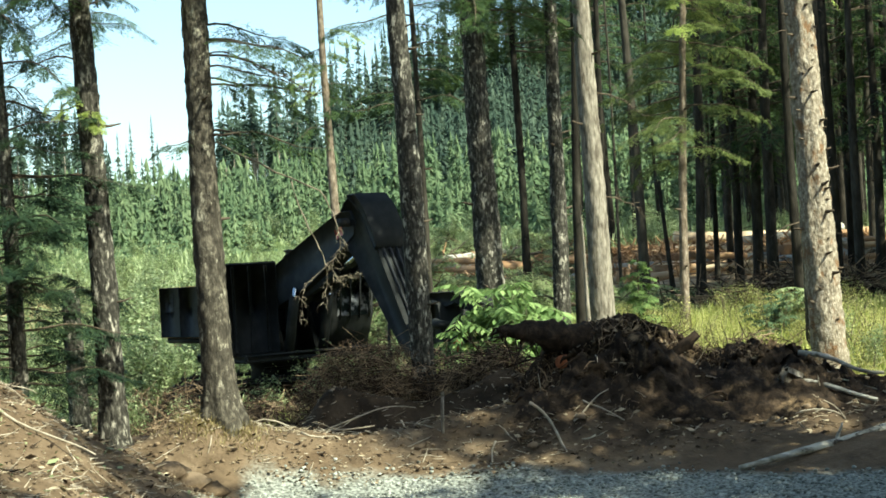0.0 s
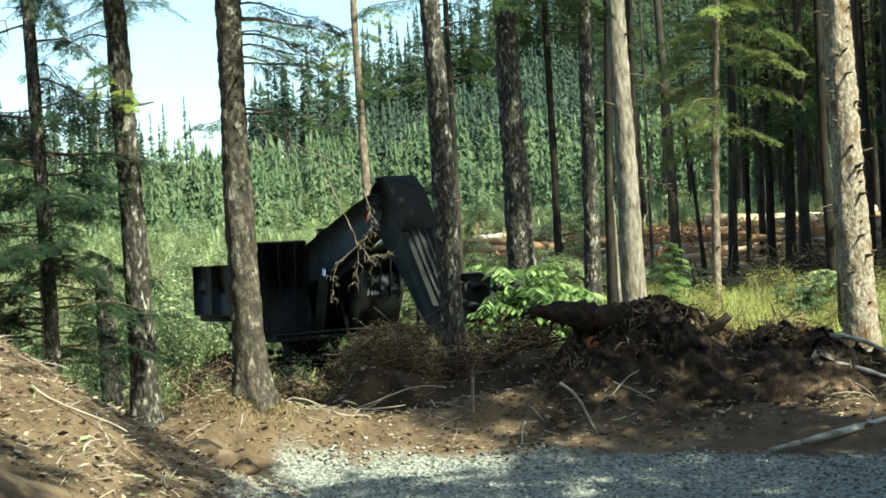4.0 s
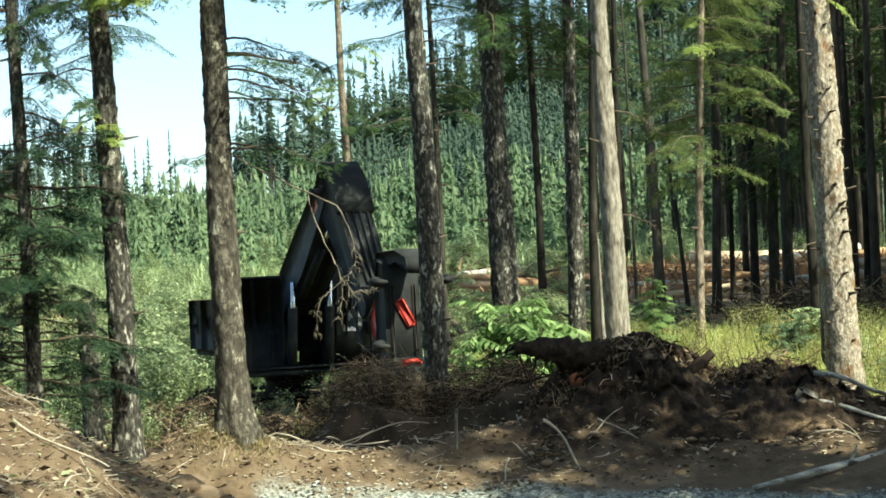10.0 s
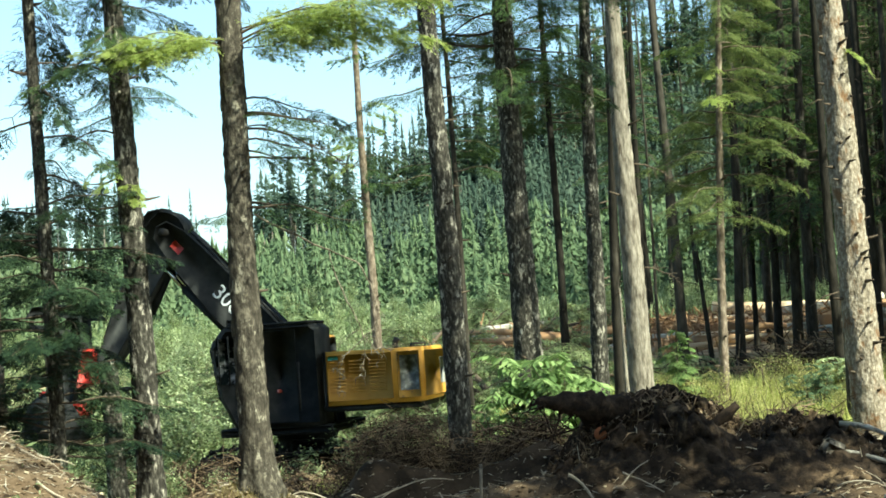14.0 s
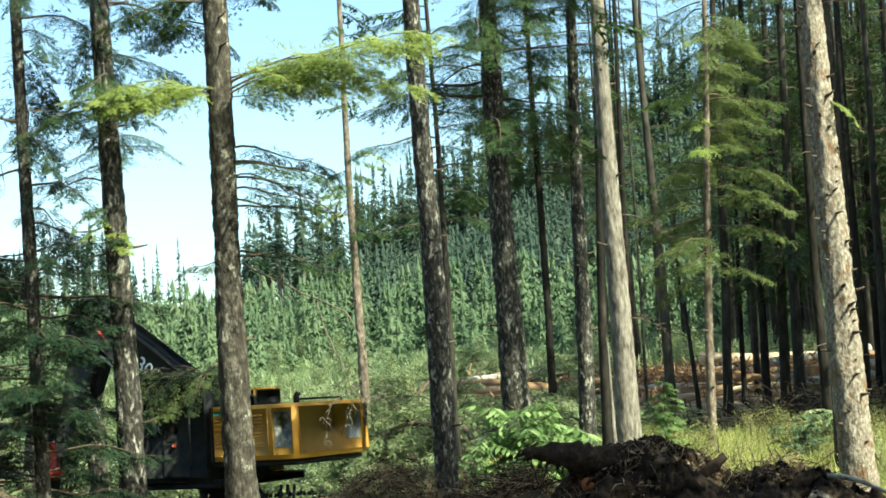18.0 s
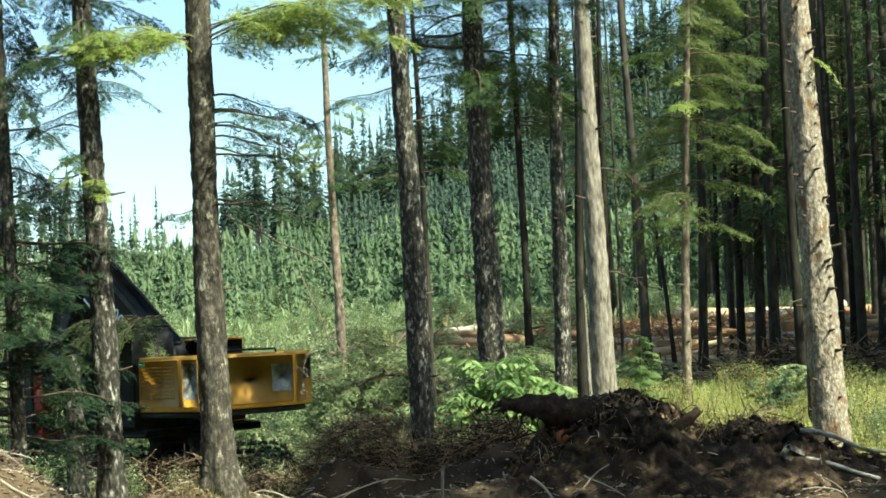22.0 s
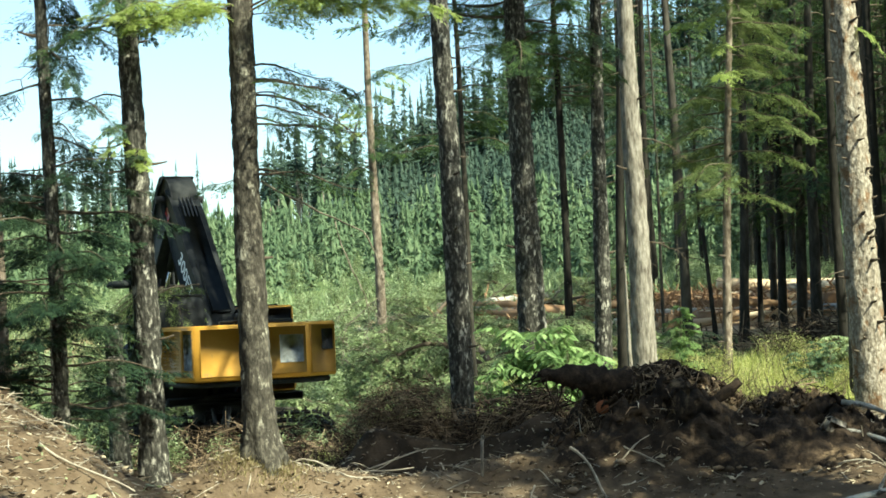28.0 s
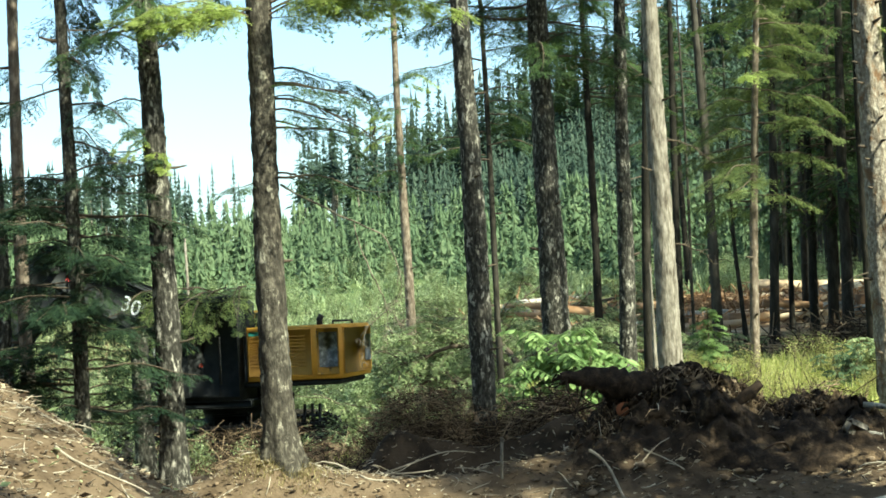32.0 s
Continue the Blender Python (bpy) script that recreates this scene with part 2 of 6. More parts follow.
def box(mb, x0, x1, y0, y1, z0, z1, c=0.02, m=None):
    """A box with chamfered edges."""
    lo, hi = np.array([x0, y0, z0]), np.array([x1, y1, z1])
    c = min(c, 0.45 * min(hi - lo))
    v, idx = [], {}
    for sx in (0, 1):
        for sy in (0, 1):
            for sz in (0, 1):
                s = (sx, sy, sz)
                for ax in range(3):
                    p = np.where(np.array(s) == 0, lo + c, hi - c)
                    p[ax] = lo[ax] if s[ax] == 0 else hi[ax]
                    idx[s, ax] = len(v)
                    v.append(p)
    q, t = [], []
    for ax in range(3):
        a, b = [k for k in range(3) if k != ax]
        for side in (0, 1):
            def key(i, j):
                s = [0, 0, 0]
                s[ax], s[a], s[b] = side, i, j
                return idx[tuple(s), ax]
            f = [key(0, 0), key(1, 0), key(1, 1), key(0, 1)]
            if (side == 0) == (ax != 1):
                f = f[::-1]
            q.append(f)
    for ax in range(3):
        a, b = [k for k in range(3) if k != ax]
        for i in (0, 1):
            for j in (0, 1):
                s0, s1 = [0, 0, 0], [0, 0, 0]
                s0[a], s0[b], s1[a], s1[b], s1[ax] = i, j, i, j, 1
                f = [idx[tuple(s0), a], idx[tuple(s1), a], idx[tuple(s1), b], idx[tuple(s0), b]]
                q.append(f if (i == j) == (ax != 1) else f[::-1])
    for s in {k[0] for k in idx}:
        f = [idx[s, 0], idx[s, 1], idx[s, 2]]
        t.append(f if sum(s) % 2 else f[::-1])
    v = np.array(v)
    if m is not None:
        v = np.array([m @ Vector(p) for p in v])
    mb.add(v, q, t)
    return mb


def tube(mb, pts, radii, seg=10, caps=True, wob=0.0, gen=None):
    """A tube along points."""
    pts = np.asarray(pts, float)
    radii = np.broadcast_to(np.asarray(radii, float), (len(pts),))
    d = np.gradient(pts, axis=0)
    d /= np.linalg.norm(d, axis=1)[:, None] + 1e-9
    ref = np.array([0, 0, 1.0]) if abs(d[0][2]) < 0.9 else np.array([1.0, 0, 0])
    a = np.linspace(0, 2 * np.pi, seg, endpoint=False)
    rings = []
    for p, t, r in zip(pts, d, radii):
        u = np.cross(t, ref)
        u /= np.linalg.norm(u) + 1e-9
        w = np.cross(t, u)
        rr = r * (1 + (wob * gen.uniform(-1, 1, seg) if wob else 0))
        rings.append(p + (np.cos(a) * rr)[:, None] * u + (np.sin(a) * rr)[:, None] * w)
    n = len(pts)
    v = np.concatenate(rings)
    i, j = np.meshgrid(np.arange(n - 1), np.arange(seg), indexing="ij")
    k = (j + 1) % seg
    q = np.stack([i * seg + j, (i + 1) * seg + j, (i + 1) * seg + k, i * seg + k], -1).reshape(-1, 4)
    t = []
    if caps:
        v = np.concatenate([v, pts[:1], pts[-1:]])
        for j in range(seg):
            t.append((n * seg, j, (j + 1) % seg))
            t.append((n * seg + 1, (n - 1) * seg + (j + 1) % seg, (n - 1) * seg + j))
    mb.add(v, q, t)
    return mb


def rod(mb, a, b, r, seg=12):
    return tube(mb, [a, np.asarray(a) * 0.5 + np.asarray(b) * 0.5, b], r, seg)


def prism(mb, outline, y0, y1, c=0.0):
    """An outline in x and z, drawn out along y (outline runs anticlockwise seen from -y)."""
    o = np.asarray(outline, float)
    n = len(o)
    mid = o.mean(0)
    rings = []
    for y, s in ((y0, c), (y0 + c, 0), (y1 - c, 0), (y1, c)) if c else ((y0, 0), (y1, 0)):
        oo = o + (mid - o) / (np.linalg.norm(mid - o, axis=1)[:, None] + 1e-9) * s
        rings.append(np.stack([oo[:, 0], np.full(n, y), oo[:, 1]], 1))
    k = len(rings)
    v = np.concatenate(rings + [np.array([[mid[0], y0, mid[1]], [mid[0], y1, mid[1]]])])
    q, t = [], []
    for r in range(k - 1):
        for j in range(n):
            q.append((r * n + j, (r + 1) * n + j, (r + 1) * n + (j + 1) % n, r * n + (j + 1) % n)[::-1])
    for j in range(n):
        t.append((k * n, j, (j + 1) % n))
        t.append((k * n + 1, (k - 1) * n + (j + 1) % n, (k - 1) * n + j))
    mb.add(v, q, t)
    return mb


def vnoise(x, y, seed=0):
    """Smooth value noise on arrays, about -1 to 1."""
    xi, yi = np.floor(x).astype(int), np.floor(y).astype(int)
    fx, fy = x - xi, y - yi
    fx, fy = fx * fx * (3 - 2 * fx), fy * fy * (3 - 2 * fy)

    def h(a, b):
        k = (a * 374761393 + b * 668265263 + seed * 974634) & 0x7FFFFFFF
        k = ((k ^ (k >> 13)) * 1274126177) & 0x7FFFFFFF
        return ((k ^ (k >> 16)) & 0xFFFF) / 32767.5 - 1
    return (h(xi, yi) * (1 - fx) + h(xi + 1, yi) * fx) * (1 - fy) + (h(xi, yi + 1) * (1 - fx) + h(xi + 1, yi + 1) * fx) * fy


def fbm(x, y, octaves=4, seed=0):
    return sum(vnoise(x * 2 ** k, y * 2 ** k, seed + k) * 0.5 ** k for k in range(octaves))


def sstep(a, b, x):
    t = np.clip((np.asarray(x, float) - a) / (b - a), 0, 1)
    return t * t * (3 - 2 * t)


# ---- the ground: one sheet, road, banks, clearing and far slopes ----
RIDGE_A = (-0.45, -0.30, -0.24, -0.19, -0.15, -0.11, -0.06, 0.0, 0.10, 0.25, 0.5)
RIDGE_Z = (11.0, 9.0, 8.2, 7.4, 7.2, 10.0, 13.0, 17.0, 29.0, 38.0, 42.0)


def road_edge(x):
    return 19.25 - 0.40 * np.maximum(np.asarray(x, float) - 0.4, 0)


def ground_z(x, y, fine=True):
    x, y = np.asarray(x, float), np.asarray(y, float)
    right = np.interp(y, (19.0, 24, 33, 45, 58, 80, 100), (0, 0.28, 0.72, 1.45, 2.05, 3.3, 4.6))
    left = np.interp(y, (19.0, 23, 26, 29, 35, 42, 60, 80, 100), (0, 0.36, -0.05, -0.32, -0.36, -0.1, 1.6, 3.0, 4.6))
    k = sstep(-3.5, 1.5, x)
    z = left * (1 - k) + right * k
    # far slopes
    far = np.maximum(y, 1)
    ridge = np.interp(x / far, RIDGE_A, RIDGE_Z)
    z = z + sstep(105, 240, y) * (ridge - 4.6) + sstep(300, 600, y) * -6
    # berm along the road
    crest = np.interp(x, (-6, -3.6, -2.8, -2.2, -1.4, -0.5, 0.3, 1.5, 3.5, 5.0, 9, 14), (0.1, 0.55, 0.80, 0.58, 0.34, 0.36, 0.46, 0.52, 0.62, 0.42, 0.35, 0.3))
    yc = np.interp(x, (-4.0, -2.5, -1.0, 0.0), (19.8, 19.9, 20.4, 20.6))
    wid = np.where(y < yc, 0.75, 1.1)
    z = z + crest * np.exp(-((y - yc) / wid) ** 2)
    # earth under the root heap and beside it
    z = z + 0.72 * np.exp(-((x - 2.25) / 1.15) ** 2 - ((y - 21.7) / 0.8) ** 2)
    z = z + 0.50 * np.exp(-((x - 4.1) / 0.8) ** 2 - ((y - 21.6) / 0.75) ** 2)
    z = z - 0.35 * np.exp(-((x + 0.3) / 1.2) ** 2 - ((y - 22.6) / 0.7) ** 2)
    # dark cut step behind the hollow, with the brush on it
    z = z + 0.72 * sstep(21.5, 22.2, y + 0.15 * np.sin(x * 3.1)) * (1 - sstep(23.6, 26.0, y)) * sstep(-2.3, -1.5, x) * (1 - sstep(0.7, 1.6, x))
    # spoil heap beside the road
    ramp = np.clip(0.60 * (-1.95 - x), 0, 2.9)
    along = sstep(3.0, 8.0, y) * (1 - sstep(16.2, 18.6, y + 0.12 * x))
    heap = ramp * along * (1 + 0.05 * np.sin(y * 1.7))
    z = z + np.maximum(heap - 0.25 * (1 - along), 0)
    # apron of the bank, which comes further into the road towards the right
    edge = road_edge(x)
    z = z + 0.30 * sstep(0, 1.7, y - edge) * sstep(0.2, 1.6, x) * (1 - sstep(20.0, 21.5, y))
    # road surface, lightly crowned
    z = z - 0.06 * sstep(0.2, -0.6, y - edge) * sstep(-2.6, -1.6, x)
    if fine:
        near = sstep(60, 30, y)
        amp = 0.03 + 0.05 * sstep(18.8, 20.0, y) + 0.05 * np.clip(heap, 0, 1)
        z = z + near * amp * fbm(x * 1.3, y * 1.3, 5, 3) + (1 - near) * 0.25 * fbm(x * 0.12, y * 0.12, 3, 8)
    return z


def gz(x, y):
    return float(ground_z(np.array([x]), np.array([y]))[0])


def axis(lo, f0, f1, hi, step):
    mid = np.arange(f0, f1, step)
    out, d, p = [], step, f1
    while p < hi:
        out.append(p)
        d *= 1.09
        p += d
    a, d, p = [], step, f0
    while p > lo:
        d *= 1.09
        p -= d
        a.append(p)
    return np.array(a[::-1] + list(mid) + out + [hi])


xs, ys = axis(-2500, -7, 8, 2500, 0.09), axis(-2500, 13.5, 27, 2500, 0.09)
GX, GY = np.meshgrid(xs, ys)
GZ = ground_z(GX, GY)
ni, nj = GX.shape
ii, jj = np.meshgrid(np.arange(ni - 1), np.arange(nj - 1), indexing="ij")
gq = np.stack([ii * nj + jj, ii * nj + jj + 1, (ii + 1) * nj + jj + 1, (ii + 1) * nj + jj], -1).reshape(-1, 4)


def ground_material():
    m = mat("ground", [(0.055, 0.037, 0.022), (0.115, 0.08, 0.048), (0.205, 0.15, 0.096)], 2.2, 0.95, 0.9, 16, spots=(0.09, 0.06, 0.035), spot_scale=1.1, spot_at=0.55, spec=0.1, world_space=True)
    n, l = m.node_tree.nodes, m.node_tree.links
    b = n["Principled BSDF"]
    earth = b.inputs["Base Color"].links[0].from_socket
    pos = n.new("ShaderNodeNewGeometry")
    sep = n.new("ShaderNodeSeparateXYZ")
    l.new(pos.outputs["Position"], sep.inputs[0])

    def noise_at(scale, detail=5):
        k = n.new("ShaderNodeTexNoise")
        k.inputs["Scale"].default_value, k.inputs["Detail"].default_value = scale, detail
        l.new(pos.outputs["Position"], k.inputs["Vector"])
        return k.outputs[0]

    def maths(op, a, c):
        k = n.new("ShaderNodeMath")
        k.operation = op
        for s, v in zip(k.inputs, (a, c)):
            if isinstance(v, (int, float)):
                s.default_value = v
            else:
                l.new(v, s)
        return k.outputs[0]

    def ranged(v, a, c):
        k = n.new("ShaderNodeMapRange")
        k.inputs[1].default_value, k.inputs[2].default_value = a, c
        l.new(v, k.inputs[0])
        return k.outputs[0]

    def mix(f, a, c):
        k = n.new("ShaderNodeMixRGB")
        l.new(f, k.inputs[0])
        for s, v in zip(k.inputs[1:], (a, c)):
            if isinstance(v, tuple):
                s.default_value = (*v, 1)
            else:
                l.new(v, s)
        return k.outputs[0]
    # darker earth where the bank stands higher, towards the right
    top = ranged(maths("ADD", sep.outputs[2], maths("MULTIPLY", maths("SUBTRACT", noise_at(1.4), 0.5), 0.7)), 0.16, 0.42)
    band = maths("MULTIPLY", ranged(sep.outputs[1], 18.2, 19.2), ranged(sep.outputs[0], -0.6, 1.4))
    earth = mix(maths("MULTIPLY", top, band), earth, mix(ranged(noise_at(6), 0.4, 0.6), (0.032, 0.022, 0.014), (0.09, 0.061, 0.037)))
    # dark soil of the hollow behind the bank, its shade put into the colour
    hollow_shade = maths("MULTIPLY", maths("MULTIPLY", ranged(sep.outputs[1], 20.5, 21.0), ranged(sep.outputs[1], 27.5, 25.5)), maths("MULTIPLY", ranged(sep.outputs[0], -6.0, -4.6), ranged(sep.outputs[0], 2.2, 1.2)))
    # plant cover beyond the bank
    wob = maths("MULTIPLY", maths("SUBTRACT", noise_at(0.35), 0.5), 6.0)
    cover = ranged(maths("ADD", sep.outputs[1], wob), 22.5, 26.0)
    green = mix(ranged(noise_at(0.5), 0.35, 0.62), (0.07, 0.05, 0.03), (0.10, 0.13, 0.035))
    col = mix(cover, earth, green)
    col = mix(hollow_shade, col, mix(ranged(noise_at(3.0), 0.4, 0.6), (0.024, 0.017, 0.011), (0.062, 0.043, 0.027)))
    # bared soil and slash on the cleared strip
    strip = maths("MULTIPLY", ranged(maths("ADD", sep.outputs[1], wob), 46, 50), ranged(maths("ADD", sep.outputs[1], wob), 72, 64))
    slash = mix(ranged(noise_at(1.3), 0.4, 0.6), (0.27, 0.16, 0.085), (0.44, 0.32, 0.19))
    col = mix(maths("MULTIPLY", strip, ranged(noise_at(0.25), 0.35, 0.5)), col, slash)
    far = ranged(sep.outputs[1], 70, 90)
    col = mix(far, col, mix(ranged(noise_at(0.2), 0.4, 0.6), (0.06, 0.085, 0.03), (0.12, 0.15, 0.055)))
    # crushed rock of the road
    wob2 = maths("MULTIPLY", maths("SUBTRACT", noise_at(1.6), 0.5), 0.9)
    off = maths("MULTIPLY", maths("MAXIMUM", maths("SUBTRACT", sep.outputs[0], 0.4), 0.0), 0.40)
    road = maths("MULTIPLY", ranged(maths("ADD", maths("ADD", sep.outputs[1], off), wob2), 19.4, 19.1), ranged(maths("ADD", sep.outputs[0], wob2), -2.5, -2.2))
    rock = mix(ranged(noise_at(22, 8), 0.40, 0.62), (0.09, 0.09, 0.075), (0.32, 0.325, 0.275))
    col = mix(road, col, rock)
    l.new(col, b.inputs["Base Color"])
    return m


ground_mb = MB().add(np.stack([GX, GY, GZ], -1), gq)
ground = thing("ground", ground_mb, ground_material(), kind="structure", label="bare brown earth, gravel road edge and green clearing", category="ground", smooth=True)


# ---- plants ----
def blades(mb, base, direction, side, length, width, droop=0.0):
    """Many pointed leaves at once, four corners each; all arguments are arrays."""
    n = len(base)
    tip = base + direction * length[:, None]
    tip[:, 2] -= droop * length if np.ndim(droop) else droop * length
    mid = base * 0.55 + tip * 0.45 + np.array([0, 0, 0.12]) * (length * (droop if np.ndim(droop) else droop))[:, None]
    v = np.stack([base, mid + side * (width / 2)[:, None], tip, mid - side * (width / 2)[:, None]], 1).reshape(-1, 3)
    mb.add(v, (np.arange(n)[:, None] * 4 + np.arange(4)))


def unit(v):
    return v / (np.linalg.norm(v, axis=-1, keepdims=True) + 1e-9)


def bough(leaf, wood, g, o, az, length, rise=0.1, droop=0.35, spread=0.42, dens=14, leaf_w=0.016, bare=0.12, sub=7, hang=0.25, r=0.012, fine=4):
    """One conifer bough: a bent stem, side twigs, their small twigs, and needles in flat drooping sprays."""
    o = np.asarray(o, float)
    d = np.array([math.cos(az), math.sin(az), 0])
    s = np.linspace(0, 1, 9)
    bend = g.uniform(-0.2, 0.2)
    sd = np.array([-d[1], d[0], 0])
    up = np.array([0, 0, 1.0])
    wav, ph = g.uniform(0.01, 0.035), g.uniform(0, 6.3)

    def stem(s):
        s = np.asarray(s)[:, None]
        return o + d * length * s + sd * length * (bend * s ** 2 + wav * np.sin(7 * s + ph)) + up * length * (rise * s - droop * s ** 2 + wav * np.sin(9 * s + ph))
    if wood is not None:
        tube(wood, stem(s), r * (1.1 - s) * max(length, 0.8), 5, caps=False)
    k = max(int(dens * length), 5)
    n = 2 * k
    u = np.clip(np.repeat(np.linspace(bare, 0.98, k), 2) + g.uniform(-0.03, 0.03, n), 0.05, 1.0)
    sgn = np.tile([1.0, -1.0], k)
    keep = g.uniform(0, 1, n) < 0.88
    u, sgn = u[keep], sgn[keep]
    n = len(u)
    p = stem(u)
    tang = unit(stem(np.clip(u + 0.02, 0, 1.05)) - stem(u))
    tl = spread * length * (1.03 - u) ** 0.75 * g.uniform(0.35, 1.15, n) + 0.06
    out = unit(tang * g.uniform(0.35, 1.1, n)[:, None] + sd * (sgn * 0.85)[:, None] + up * g.uniform(-0.45, 0.12, n)[:, None])
    hg = hang * g.uniform(0.4, 1.7, n)
    nrm = unit(np.cross(out, tang))
    side = unit(np.cross(out, nrm))
    blades(leaf, p, out, side, tl, np.full(n, leaf_w * 0.6), hg)
    m = sub
    f = np.tile(np.linspace(0.15, 0.97, m), n) + g.uniform(-0.04, 0.04, n * m)
    P, T, O, S, N, H = (np.repeat(a, m, 0) for a in (p, tl, out, side, nrm, hg))
    sg = np.where(np.arange(len(f)) % 2 == 0, 1.0, -1.0)
    b = P + O * (T * f)[:, None]
    b[:, 2] -= H * T * f ** 1.5
    dd = unit(O * g.uniform(0.5, 1.0, len(f))[:, None] + S * (sg * g.uniform(0.4, 1.0, len(f)))[:, None] + g.normal(0, 0.2, (len(f), 3)))
    ll = (T * 0.40 * (1.1 - f) + 0.035) * g.uniform(0.6, 1.3, len(f))
    ss = unit(np.cross(dd, N))
    blades(leaf, b, dd, ss, ll, np.full(len(f), leaf_w), H * 0.7)
    if fine:
        q = fine
        F = np.tile(np.linspace(0.2, 0.9, q), len(f))
        B, D, L, SS, HH = (np.repeat(a, q, 0) for a in (b, dd, ll, ss, H))
        c = B + D * (L * F)[:, None]
        c[:, 2] -= HH * 0.7 * L * F ** 1.5
        s2 = np.where(np.arange(len(F)) % 2 == 0, 1.0, -1.0)
        e = unit(D * 0.7 + SS * (s2 * g.uniform(0.5, 1.0, len(F)))[:, None] + g.normal(0, 0.15, (len(F), 3)))
        blades(leaf, c, e, unit(np.cross(e, np.repeat(N, q, 0))), (L * 0.38 * (1.15 - F) + 0.02) * g.uniform(0.7, 1.3, len(F)), np.full(len(F), leaf_w * 0.85), HH * 0.5)


def trunk_mesh(g, height, r, lean=0.0, seg=28, flare=0.35, step=0.07, fine_to=9.0, rough=0.10, top_r=0.25, broken=False, sink=0.35):
    """A tapered, furrowed trunk, with a spread foot."""
    z = np.concatenate([np.arange(-sink, min(fine_to, height), step), np.arange(fine_to, height, 0.6) if height > fine_to else [], [height]])
    a = np.linspace(0, 2 * np.pi, seg, endpoint=False)
    Z, A = np.meshgrid(z, a, indexing="ij")
    taper = 1 - (1 - top_r) * np.clip(Z, 0, None) / max(height, 0.1)
    foot = 1 + flare * np.exp(-np.clip(Z + 0.05, 0, None) / 0.28) * (1 + 0.35 * np.cos(A * 4 + g.uniform(0, 6)))
    s1, s2 = g.uniform(0, 90, 2)
    fur = 0.7 * fbm(A * seg / 5 + s1, Z * 7 + s2, 3, 5) + 0.5 * vnoise(np.cos(A) * 2 + s1, Z * 0.9 + s2, 9)
    R = r * taper * foot * (1 + rough * fur)
    wob = 0.03 * np.sin(Z * 0.45 + s1) * np.clip(Z, 0, 3) / 3
    v = np.stack([R * np.cos(A) + lean * Z + wob, R * np.sin(A), Z], -1)
    if broken:
        v[-1, :, 2] += g.uniform(-0.12, 0.12, seg)
    n = len(z)
    i, j = np.meshgrid(np.arange(n - 1), np.arange(seg), indexing="ij")
    k = (j + 1) % seg
    q = np.stack([i * seg + j, i * seg + k, (i + 1) * seg + k, (i + 1) * seg + j], -1).reshape(-1, 4)
    top = v[-1].mean(0)
    top[2] -= 0.05 if broken else 0
    t = [(n * seg, (n - 1) * seg + j, (n - 1) * seg + (j + 1) % seg) for j in range(seg)]
    return MB().add(np.concatenate([v.reshape(-1, 3), top[None]]), q, t)


def stub(mb, g, x0, z0, r, az, length, thick):
    d = np.array([math.cos(az), math.sin(az), 0])
    o = np.array([x0, 0, z0]) + d * r * 0.8
    up = g.uniform(0.0, 0.25)
    tube(mb, [o, o + d * length * 0.5 + np.array([0, 0, up * 0.3 * length]), o + d * length + np.array([0, 0, up * length])], [thick, thick * 0.75, thick * 0.35], 7)


